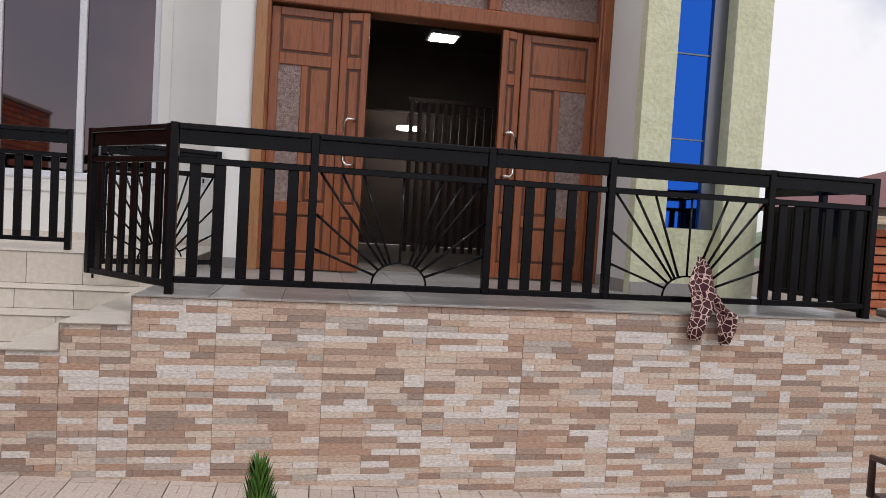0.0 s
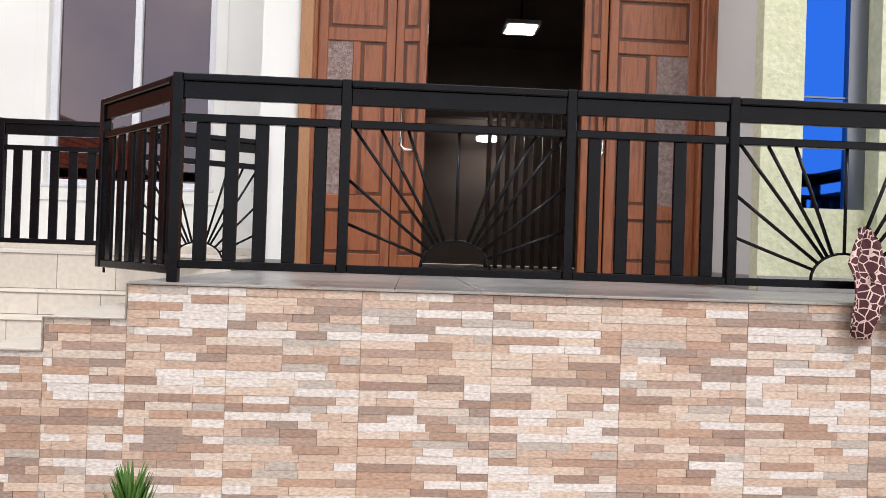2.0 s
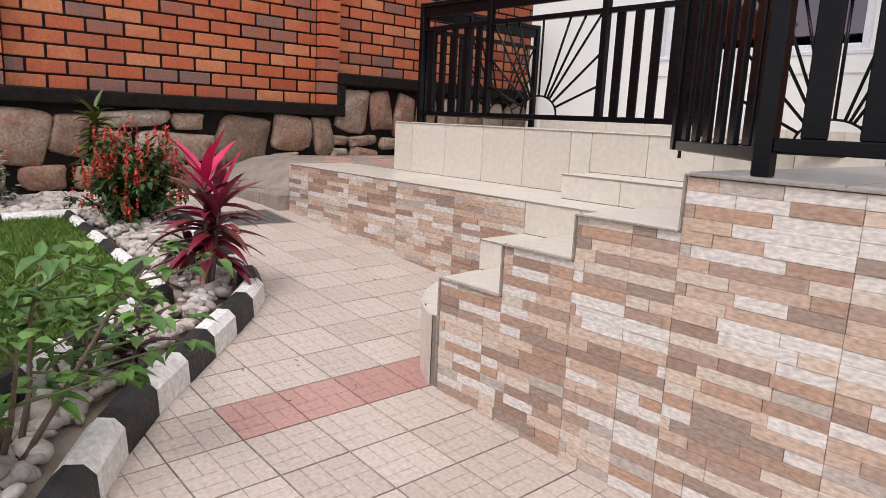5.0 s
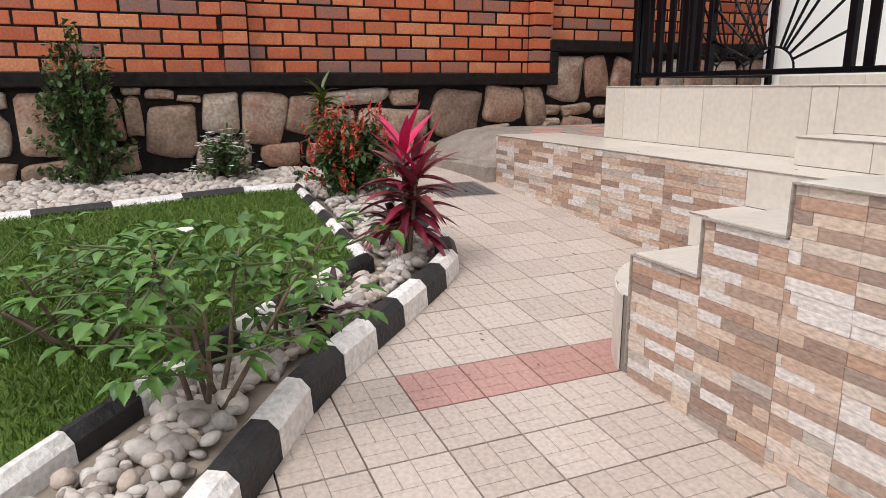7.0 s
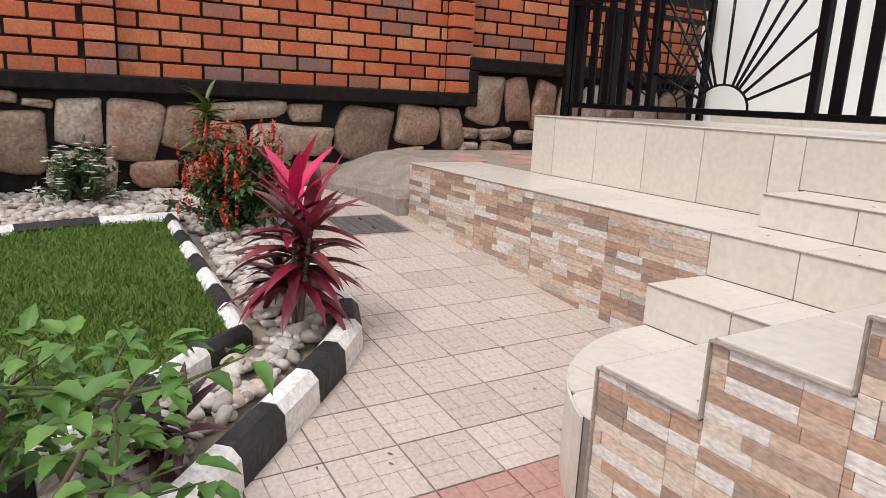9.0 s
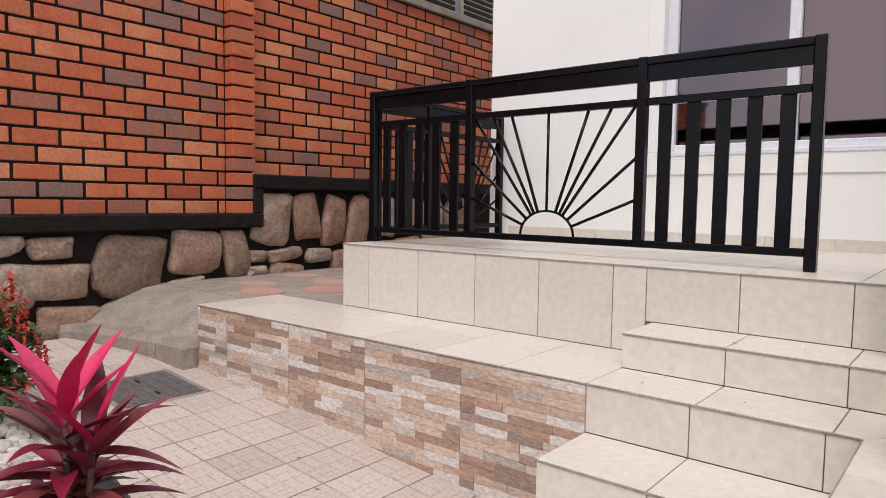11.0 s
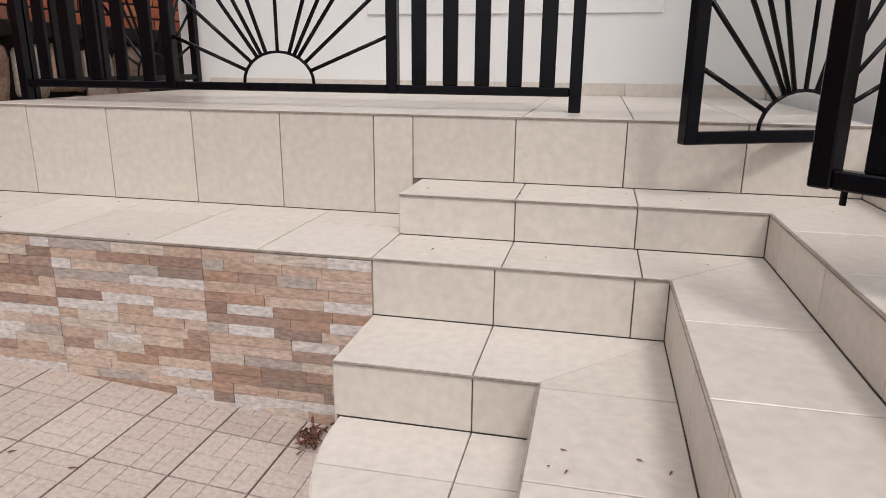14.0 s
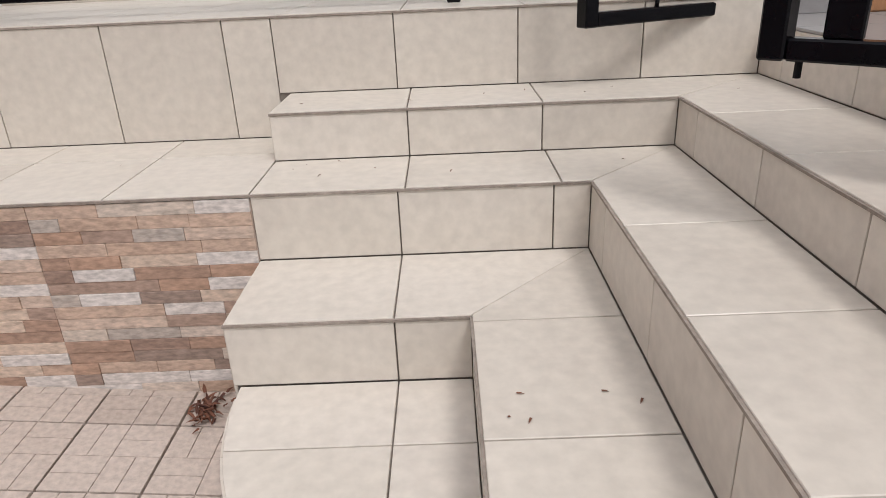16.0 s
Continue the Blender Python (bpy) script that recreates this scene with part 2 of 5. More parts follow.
_l.new(_v.outputs["Distance"], _r.inputs[0])
_l.new(_r.outputs[0], _n["Principled BSDF"].inputs["Base Color"])

# ---------- mesh helpers ----------
def mesh_of(name, bm, material, smooth=False):
    me = bpy.data.meshes.new(name)
    bmesh.ops.recalc_face_normals(bm, faces=bm.faces)
    bm.to_mesh(me)
    bm.free()
    me.materials.append(material)
    if smooth:
        for p in me.polygons:
            p.use_smooth = True
    return me


def part(name, bm, material, parent=None, label="", smooth=False):
    ob = new(name, mesh_of(name, bm, material, smooth))
    ob.parent = parent
    return tagged(ob, label)


def thing(name, label, category, group="", kind="", at=(0, 0, 0), rz=0):
    ob = new(name)
    ob.matrix_basis = pose(*at, 0, 0, rz)
    return tagged(ob, label, category, group, kind)


def box(bm, lo, hi, bevel=0.0, turn=None):
    c = [(a + b) / 2 for a, b in zip(lo, hi)]
    s = [abs(b - a) for a, b in zip(lo, hi)]
    m = Matrix.Translation(c) @ Matrix.Diagonal((*s, 1))
    g = bmesh.ops.create_cube(bm, size=1, matrix=(turn @ m) if turn else m)
    if bevel:
        es = {e for v in g["verts"] for e in v.link_edges}
        bmesh.ops.bevel(bm, geom=list(es), offset=bevel, segments=1, affect="EDGES")
    return bm


def boxed(lo, hi, bevel=0.0):
    return box(bmesh.new(), lo, hi, bevel)


def bar(bm, a, b, w, d=None, up=(0, 1, 0), bevel=0.0):
    """A straight bar of section w by d from a to b."""
    a, b = Vector(a), Vector(b)
    z = (b - a)
    ln = z.length
    z.normalize()
    y = Vector(up)
    x = y.cross(z)
    if x.length < 1e-4:
        x = Vector((1, 0, 0))
    x.normalize()
    y = z.cross(x)
    m = Matrix((x, y, z)).transposed().to_4x4()
    m.translation = (a + b) / 2
    d = d or w
    return box(bm, (-w / 2, -d / 2, -ln / 2), (w / 2, d / 2, ln / 2), bevel, m)


def tube(bm, pts, r, sides=8):
    """A round tube through points; r a number or one per point."""
    rings = []
    for i, p in enumerate(pts):
        p = Vector(p)
        d = (Vector(pts[min(i + 1, len(pts) - 1)]) - Vector(pts[max(i - 1, 0)])).normalized()
        q = d.to_track_quat("Z", "Y")
        rr = r[i] if isinstance(r, (list, tuple)) else r
        rings.append([bm.verts.new(p + q @ Vector((rr * math.cos(2 * math.pi * k / sides), rr * math.sin(2 * math.pi * k / sides), 0))) for k in range(sides)])
    for a, b in zip(rings, rings[1:]):
        for k in range(sides):
            bm.faces.new((a[k], a[(k + 1) % sides], b[(k + 1) % sides], b[k]))
    bm.faces.new(rings[0][::-1])
    bm.faces.new(rings[-1])
    return bm


def prism(bm, pts, z0, z1, ease=0.0):
    """An upright prism over a plan outline, its top edge eased."""
    n = len(pts)
    cx, cy = sum(p[0] for p in pts) / n, sum(p[1] for p in pts) / n
    def ring(z, inset):
        out = []
        for x, y in pts:
            d = math.hypot(x - cx, y - cy) or 1
            out.append(bm.verts.new((x - (x - cx) / d * inset, y - (y - cy) / d * inset, z)))
        return out
    rs = [ring(z0, 0), ring(z1 - ease, 0)] + ([ring(z1, ease * 1.2)] if ease else [])
    for a, b in zip(rs, rs[1:]):
        for i in range(n):
            bm.faces.new((a[i], a[(i + 1) % n], b[(i + 1) % n], b[i]))
    bm.faces.new(rs[-1])
    bm.faces.new(rs[0][::-1])
    return bm


def slope(x):
    """Height of the paved yard, which falls gently towards +x."""
    x = min(max(x, -8.0), 6.0)
    return -0.05 - (0.05 if x > -1.45 else 0.08) * (x + 1.45)


Z_TER, Z4, Z3, Z2, Z1 = 0.938, 0.772, 0.624, 0.432, 0.264
Z_SIDE = 1.024
Y_F = 0.049       # face of the clad front wall
X_TER, X4, X3, X2 = -0.438, -0.80, -1.112, -1.445
Y_TER, Y4, Y3, Y2 = 1.798, 1.484, 1.178, 0.828
X_L = -2.01
T = 0.008

# ---------- ground ----------
bm = bmesh.new()
xs = [-220, -60, -8, -1.45, 6, 60, 220]
ys = [-220, -40, 40, 220]
grid = [[bm.verts.new((x, y, slope(x) - 0.03)) for y in ys] for x in xs]
for i in range(len(xs) - 1):
    for j in range(len(ys) - 1):
        bm.faces.new((grid[i][j], grid[i + 1][j], grid[i + 1][j + 1], grid[i][j + 1]))
tagged(part("ground", bm, M_sand), "pale dusty ground sheet under the paved yard", "ground", kind="structure")

# ---------- terraces and stair cores ----------
def core(name, outline, z1, label, cat, z0=-0.5, material=None):
    return tagged(part(name, prism(bmesh.new(), outline, z0, z1), material or M_joint), label, cat, kind="structure")


R = lambda x0, x1, y0, y1: [(x0, y0), (x1, y0), (x1, y1), (x0, y1)]
terrace = core("floor_terrace", R(X_TER + T, 4.62, Y_F + T + 0.004, 8.6), Z_TER - T, "grey tiled front terrace floor above a stone-clad wall", "floor")
terrace_left = core("floor_side_terrace", R(-4.055 + T, X_TER, Y_TER + T, 3.6), Z_SIDE - T, "cream tiled raised side terrace behind a black railing", "floor")
ledge = core("floor_ledge", R(-4.73 + T, X_L, Y3 + T, Y_TER + T), Z3 - T, "low cream tiled ledge along the foot of the side terrace", "floor")
stairs = thing("stairs", "cream tiled corner steps with mitred treads up to the terrace", "stairs", kind="structure")
part("step", prism(bmesh.new(), [(X4 + T, Y_F + T), (X_TER + T, Y_F + T), (X_TER + T, Y_TER + T), (X_L + T, Y_TER + T), (X_L + T, Y4 + T), (X4 + T, Y4 + T)], -0.5, Z4 - T), M_joint, stairs)
part("step", prism(bmesh.new(), [(X3 + T, Y_F + T), (X4 + T, Y_F + T), (X4 + T, Y4 + T), (X_L + T, Y4 + T), (X_L + T, Y3 + T), (X3 + T, Y3 + T)], -0.5, Z3 - T), M_joint, stairs)
part("step", prism(bmesh.new(), [(X2 + T, Y_F + T), (X3 + T, Y_F + T), (X3 + T, Y3 + T), (X_L + T, Y3 + T), (X_L + T, Y2 + T), (X2 + T, Y2 + T)], -0.5, Z2 - T), M_joint, stairs)


def flat_tile(parent, pts, z, material, gap=0.0022):
    """A floor tile over a plan outline, shrunk by half the joint."""
    n = len(pts)
    cx, cy = sum(p[0] for p in pts) / n, sum(p[1] for p in pts) / n
    q = []
    for x, y in pts:
        dx, dy = cx - x, cy - y
        q.append((x + math.copysign(min(gap, abs(dx)), dx) if abs(dx) > 1e-6 else x, y + math.copysign(min(gap, abs(dy)), dy) if abs(dy) > 1e-6 else y))
    part("tile", prism(bmesh.new(), q, z - T, z, 0.0015), material, parent)


def wall_tile(parent, axis, at, a0, a1, z0, z1, material, gap=0.002):
    """A tile on a riser or wall: axis 'y' faces -y at y=at, 'x' faces -x at x=at."""
    if axis == "y":
        bm = boxed((a0 + gap, at, z0 + gap), (a1 - gap, at + T, z1 - gap), 0.0012)
    else:
        bm = boxed((at, a0 + gap, z0 + gap), (at + T, a1 - gap, z1 - gap), 0.0012)
    part("tile", bm, material, parent)


def treads():
    # back run: nose y, rear y, height, last nose x and rear x at the mitre
    for ny, ry, z, nx, rx, cuts in ((Y4, Y_TER, Z4, X4, X_TER, (-2.01, -1.60, -1.20, -0.80)), (Y3, Y4, Z3, X3, X4, (-2.01, -1.60, -1.19, -1.105)), (Y2, Y3, Z2, X2, X3, (-2.01, -1.62, -1.43))):
        for a, b in zip(cuts, cuts[1:-1] + (None,)):
            if b is None:
                flat_tile(stairs, [(a, ny), (nx, ny), (rx, ry), (a, ry)], z, M_cream)
            else:
                flat_tile(stairs, [(a, ny), (b, ny), (b, ry), (a, ry)], z, M_cream)
        # side run towards the clad wall
        ycut = {Z4: 1.24, Z3: 0.852, Z2: 0.80}[z]
        flat_tile(stairs, [(nx, ycut), (rx, ycut), (rx, ry), (nx, ny)], z, M_cream)
        y = ycut
        while y > Y_F + 0.02:
            y0 = max(Y_F + 0.004, y - 0.40)
            if y0 < Y_F + 0.08:
                y0 = Y_F + 0.004
            flat_tile(stairs, [(nx, y0), (rx, y0), (rx, y), (nx, y)], z, M_cream)
            y = y0


treads()
# slim dark metal nosing under each tread edge
for ny, nx, z in ((Y4, X4, Z4), (Y3, X3, Z3), (Y2, X2, Z2)):
    part("nosing", boxed((X_L, ny - 0.004, z - 0.0095), (nx - 0.004, ny + 0.004, z - 0.0035)), M_conc, stairs)
    part("nosing", boxed((nx - 0.004, Y_F + 0.004, z - 0.0095), (nx + 0.004, ny - 0.004, z - 0.0035)), M_conc, stairs)
part("nosing", boxed((-4.06, Y_TER - 0.004, Z_SIDE - 0.0095), (X_TER, Y_TER + 0.004, Z_SIDE - 0.0035)), M_conc, stairs)
part("nosing", boxed((-4.73, Y3 - 0.004, Z3 - 0.0095), (X_L, Y3 + 0.004, Z3 - 0.0035)), M_conc, stairs)


def risers():
    for ny, z0, z1, cuts in ((Y_TER, Z4, Z_SIDE, (-2.045, -1.645, -1.24, -0.83, X_TER)), (Y4, Z3, Z4, (X_L, -1.60, -1.20, X4)), (Y3, Z2, Z3, (X_L, -1.62, -1.21, X3)), (Y2, Z1, Z2, (X_L, -1.62, X2))):
        for a, b in zip(cuts, cuts[1:]):
            wall_tile(stairs, "y", ny, a, b, z0, z1 - T, M_cream)
    for nx, ny, z0, z1 in ((X_TER, Y_TER, Z4, Z_TER), (X4, Y4, Z3, Z4), (X3, Y3, Z2, Z3), (X2, Y2, Z1, Z2)):
        y = ny
        first = True
        while y > Y_F + 0.02:
            y0 = y - (0.16 if first else 0.40)
            first = False
            if y0 < Y_F + 0.1:
                y0 = Y_F + 0.004
            wall_tile(stairs, "x", nx, y0, y, z0, z1 - T, M_cream)
            y = y0
    # exposed left cheeks
    wall_tile(stairs, "x", X_L, Y4, Y_TER, Z3, Z4 - T, M_cream)
    wall_tile(stairs, "x", X_L, Y2, Y3, slope(X_L) - 0.05, Z2 - T, M_cream)


risers()

# rounded bottom step between the front wall and the back run
def arc_pts(r_in=0.0, n=14):
    """Plan of the quarter-round nose from the back riser to the clad wall."""
    out = []
    cx, cy, r = -1.18, 0.80, 0.815
    a0, a1 = math.atan2(0.79 - cy, -0.81), math.atan2(Y_F - cy, -math.sqrt(r * r - (Y_F - cy) ** 2))
    a0 = a0 % (2 * math.pi)
    a1 = a1 % (2 * math.pi)
    for i in range(n + 1):
        a = a0 + (a1 - a0) * i / n
        out.append((cx + (r - r_in) * math.cos(a), cy + (r - r_in) * math.sin(a)))
    return out


arc = arc_pts()
round_step = thing("rounded_step", "curved bottom step faced with narrow upright cream tiles", "step", kind="structure")
part("core", prism(bmesh.new(), arc_pts(T) + [(X2 + T, Y_F + 0.01), (X2 + T, Y2)], -0.4, Z1 - T), M_joint, round_step)
def xa(y):
    """Plan x of the curved nose at y."""
    for p, q in zip(arc, arc[1:]):
        if min(p[1], q[1]) <= y <= max(p[1], q[1]):
            return p[0] + (q[0] - p[0]) * (y - p[1]) / ((q[1] - p[1]) or 1)
    return arc[0][0] if y > arc[0][1] else arc[-1][0]


XM = -1.62
for y0, y1 in ((Y_F + 0.004, 0.27), (0.27, 0.60), (0.60, Y2)):
    ysamp = [y0 + (y1 - y0) * k / 8 for k in range(9)]
    flat_tile(round_step, [(X2, y0), (X2, y1)] + [(max(XM, xa(y)), y) for y in ysamp[::-1]], Z1, M_cream, 0.002)
    lefts = [(xa(y), y) for y in ysamp if xa(y) < XM - 0.002]
    if len(lefts) > 1:
        flat_tile(round_step, lefts[::-1] + [(XM, lefts[0][1]), (XM, lefts[-1][1])], Z1, M_cream, 0.002)
for p, q in zip(arc, arc[1:]):
    bm = bmesh.new()
    bar(bm, ((p[0] + q[0]) / 2, (p[1] + q[1]) / 2, slope(-1.8) - 0.05), ((p[0] + q[0]) / 2, (p[1] + q[1]) / 2, Z1 - T), math.dist(p, q) - 0.001, T, up=(q[1] - p[1], p[0] - q[0], 0))
    part("tile", bm, M_cream, round_step)

# side terrace face and ledge tiles
cuts = (-4.055, -3.822, -3.416, -3.006, -2.606, -2.206, -2.045)
for a, b in zip(cuts, cuts[1:]):
    wall_tile(terrace_left, "y", Y_TER, a, b, Z3, Z_SIDE - T, M_cream)
for a, b in ((Y_TER, 2.2), (2.2, 2.6), (2.6, 3.0), (3.0, 3.4)):
    wall_tile(terrace_left, "x", -4.055, a, b, Z3 - 0.02, Z_SIDE - T, M_cream)
for a, b in zip((-4.055, -3.62, -3.22, -2.82, -2.42, -2.02, -1.62, -1.22, -0.82), (-3.62, -3.22, -2.82, -2.42, -2.02, -1.62, -1.22, -0.82, X_TER)):
    for c, d in ((Y_TER, 2.2), (2.2, 2.6), (2.6, 3.0), (3.0, 3.4), (3.4, 3.6)):
        flat_tile(terrace_left, R(a, b, c, d), Z_SIDE, M_cream)
for a, b in zip((-4.73, -4.42, -4.02, -3.62, -3.22, -2.80, -2.40), (-4.42, -4.02, -3.62, -3.22, -2.80, -2.40, X_L)):
    flat_tile(ledge, R(a, b, Y3, Y3 + 0.40), Z3, M_cream)
    flat_tile(ledge, R(a, b, Y3 + 0.40, Y_TER), Z3, M_cream)
# grey terrace tiles
ta = [X_TER + 0.40 * i for i in range(13)]
for a, b in zip(ta, ta[1:]):
    for c, d in ((Y_F, 0.4), (0.4, 0.8), (0.8, 1.2), (1.2, 1.6), (1.6, 2.0), (2.0, 2.4)):
        if c < 1.6 or a < 2.9:
            flat_tile(terrace, R(a, min(b, 4.4), c, d), Z_TER, M_grey)

# ---------- railings ----------
def sun_panel(rail, x0, x1, zb, zt, rad=0.165):
    """A rising-sun infill between two posts: a half ring and eleven rays."""
    c = (x0 + x1) / 2
    bm = bmesh.new()
    tube(bm, [(c + rad * math.cos(math.pi * k / 14), 0, zb + 0.8 * rad * math.sin(math.pi * k / 14)) for k in range(15)], 0.007, 6)
    part("sun_ring", bm, M_black, rail, smooth=True)
    w, h = (x1 - x0) / 2, zt - zb
    ends = [(-w, 0.30 * h), (-w, 0.62 * h), (-w * 0.97, h), (-w * 0.72, h), (-w * 0.47, h), (0, h)]
    for ex, ez in ends + [(-a, b) for a, b in ends[:5]]:
        ang = math.atan2(ez, ex)
        side = 1 if ex > 0 else -1
        ang2 = math.pi / 2 - side * min(1.42, abs(math.pi / 2 - ang) * 0.97) if ex else math.pi / 2
        bm = bmesh.new()
        tube(bm, [(c + rad * math.cos(ang2), 0, zb + 0.8 * rad * math.sin(ang2)), (c + ex, 0, zb + ez)], 0.0085, 6)
        part("ray", bm, M_black, rail, smooth=True)


def slat_panel(rail, x0, x1, zb, zt, n=5):
    step = (x1 - x0) / (n + 0.35)
    for i in range(n):
        x = x0 + step * (i + 0.675)
        part("slat", boxed((x - 0.031, -0.008, zb), (x + 0.031, 0.010, zt), 0.003), M_black, rail)


def railing(name, label, cat, posts, kinds, at, rz, top=1.89, band=0.10, mid=(1.68, 1.72), low=(1.02, 1.06), foot=0.975, feet=None, post=0.048, group=""):
    """A welded railing along its own x: posts, top band, mid and bottom rails, and slat or sun infill."""
    r = thing(name, label, cat, group, at=at, rz=rz)
    for i, x in enumerate(posts):
        z0 = foot if (feet is None or i in feet) else low[0]
        part("post", boxed((x - post / 2, -post / 2, z0), (x + post / 2, post / 2, top + 0.004), 0.004), M_black, r)
    for a, b, k in zip(posts, posts[1:], kinds):
        a1, b1 = a + post / 2, b - post / 2
        bm = boxed((a1, -0.030, top - 0.034), (b1, 0.030, top), 0.005)
        part("top_rail", bm, M_black, r)
        part("top_board", boxed((a1, -0.012, top - band), (b1, 0.012, top - 0.034), 0.003), M_black, r)
        part("mid_rail", boxed((a1, -0.018, mid[0]), (b1, 0.018, mid[1]), 0.004), M_black, r)
        part("bottom_rail", boxed((a1, -0.018, low[0]), (b1, 0.018, low[1]), 0.004), M_black, r)
        if k == "sun":
            sun_panel(r, a1, b1, low[1], mid[0])
        elif k:
            slat_panel(r, a1, b1, low[1], mid[0], k)
    return r


railing("terrace_railing", "black painted steel railing with rising-sun panels on the front terrace", "railing", (-0.266, 0.508, 1.573, 2.366, 3.506, 4.308), (5, "sun", 5, "sun", 6), (0, 0.12, 0), 0, top=1.905, band=0.115, mid=(1.682, 1.72), low=(1.004, 1.042), foot=Z_TER, feet=(0, 5))
railing("side_railing", "black painted steel railing with one rising-sun panel on the side terrace", "railing", (-4.045, -3.25, -2.203, -1.442), (5, "sun", 5), (0, 2.06, 0), 0, top=2.0, band=0.115, mid=(1.772, 1.808), low=(1.086, 1.122), foot=Z_SIDE, feet=(0, 3))
railing("end_railing", "black steel railing closing the end of the front terrace", "railing", (0.0, 0.45, 1.08), (5, 8), (4.308, 0.145, 0), 90, top=1.905, foot=Z_TER, feet=(0, 2))
railing("return_railing", "black steel railing running back to the white house wall", "railing", (0.03, 0.55, 1.45), (4, "sun"), (-4.045, 2.06, 0), 90, top=2.0, band=0.115, mid=(1.772, 1.808), low=(1.086, 1.122), foot=Z_SIDE, feet=(0, 2))
gate_a = railing("steel_gate", "black steel gate leaf with slats swung open over steps", "gate", (0.03, 0.885), (6,), (-0.266, 0.13, 0), 134.2, foot=0.975, low=(0.975, 1.015), top=1.9, mid=(1.682, 1.72), band=0.115, group="gate leaves")
part("bolt", tube(bmesh.new(), [(0.86, -0.04, 1.74), (0.74, -0.04, 1.74), (0.74, -0.06, 1.71)], 0.008), M_black, gate_a)
part("drop_pin", tube(bmesh.new(), [(0.84, 0, 0.985), (0.84, 0, 0.945)], 0.007), M_black, gate_a)
gate_b = railing("steel_gate", "black steel gate leaf with rising-sun panel, standing open", "gate", (0.03, 0.885), ("sun",), (-0.26, 1.985, 0), 206.0, foot=0.962, low=(0.962, 1.004), mid=(1.68, 1.72), top=1.9, group="gate leaves")
part("bolt", tube(bmesh.new(), [(0.87, 0.04, 1.87), (0.74, 0.04, 1.87), (0.74, 0.06, 1.84)], 0.008), M_black, gate_b)

# scarf knotted round the railing
bm = bmesh.new()
def cloth_strip(bm, pts, widths, depth=0.03):
    prev = None
    for i, ((x, y, z), w) in enumerate(zip(pts, widths)):
        row = [bm.verts.new((x + w * (k / 6 - 0.5), y - depth * math.sin(k * 1.35 + i * 0.5) - 0.012 * math.cos(i * 1.7 + k), z + 0.01 * math.sin(k * 2.1 + i))) for k in range(7)]
        if prev:
            for k in range(6):
                bm.faces.new((prev[k], prev[k + 1], row[k + 1], row[k]))
        prev = row
cx = 3.0
cloth_strip(bm, [(cx + 0.02, 0.07, 1.30), (cx, 0.02, 1.22), (cx - 0.01, 0.0, 1.12), (cx + 0.0, -0.02, 1.06), (cx - 0.02, -0.04, 0.98), (cx - 0.03, -0.05, 0.88), (cx - 0.05, -0.05, 0.78)], [0.03, 0.12, 0.19, 0.20, 0.17, 0.16, 0.12])
cloth_strip(bm, [(cx + 0.03, -0.02, 1.08), (cx + 0.10, -0.04, 0.98), (cx + 0.17, -0.045, 0.93), (cx + 0.17, -0.05, 0.84), (cx + 0.16, -0.05, 0.76)], [0.10, 0.10, 0.17, 0.15, 0.08])
bmesh.ops.translate(bm, verts=bm.verts, vec=(0, 0.045, 0.0))
scarf = tagged(part("scarf", bm, M_cloth, smooth=True), "maroon and white printed scarf knotted round the black railing", "scarf")
sm = scarf.modifiers.new("thick", "SOLIDIFY")
sm.thickness = 0.006

# ---------- house ----------
H_TOP = 6.2
def wall(name, lo, hi, material, label):
    return tagged(part(name, boxed(lo, hi), material), label, "wall", kind="structure")


WY = 3.6
wx0, wx1, wz0, wz1 = -2.72, -1.13, 1.665, 4.4
wall("wall_window_left", (-4.2, WY, -0.3), (wx0, WY + 0.25, H_TOP), M_white, "plain white rendered house wall beside the window")
wall("wall_window_right", (wx1, WY, -0.3), (-0.04, WY + 0.25, H_TOP), M_white, "plain white rendered house wall beside the window")
wall("wall_window_sill", (wx0, WY, -0.3), (wx1, WY + 0.25, wz0), M_white, "white rendered wall under the window")
wall("wall_window_head", (wx0, WY, wz1), (wx1, WY + 0.25, H_TOP), M_white, "white rendered wall above the window")
wall("wall_house_side", (-4.2, WY + 0.25, -0.3), (-3.95, 12, H_TOP), M_white, "white rendered side wall of the house")
wall("wall_porch_side", (-0.32, 2.0, Z_TER), (-0.04, WY, H_TOP), M_white, "white rendered return wall of the entrance")
DX0, DX1 = -0.015, 3.10
wall("wall_door_head", (-0.04, 2.0, 3.75), (3.38, 2.25, H_TOP), M_white, "white rendered wall above the entrance door")
# return wall takes the greyed white, its shade being painted
wall("wall_entrance_side", (3.112, 1.30, Z_TER), (3.2, 2.25, H_TOP), M_shade, "white rendered return wall beside the door, shade put into its colour")
# raised surround of the window: an outer border and skirting
bm = bmesh.new()
for lo, hi in (((wx0 - 0.115, WY - 0.012, wz0 - 0.16), (wx1 + 0.115, WY, wz0 - 0.002)), ((wx0 - 0.115, WY - 0.012, wz0 - 0.002), (wx0, WY, 4.6)), ((wx1, WY - 0.012, wz0 - 0.002), (wx1 + 0.115, WY, 4.6))):
    box(bm, lo, hi, 0.003)
tagged(part("trim_window", bm, M_white), "raised white plaster border round the window", "trim", kind="structure")
skirt = thing("baseboard", "cream tile skirting along the house wall", "baseboard", kind="structure")
x = -4.0
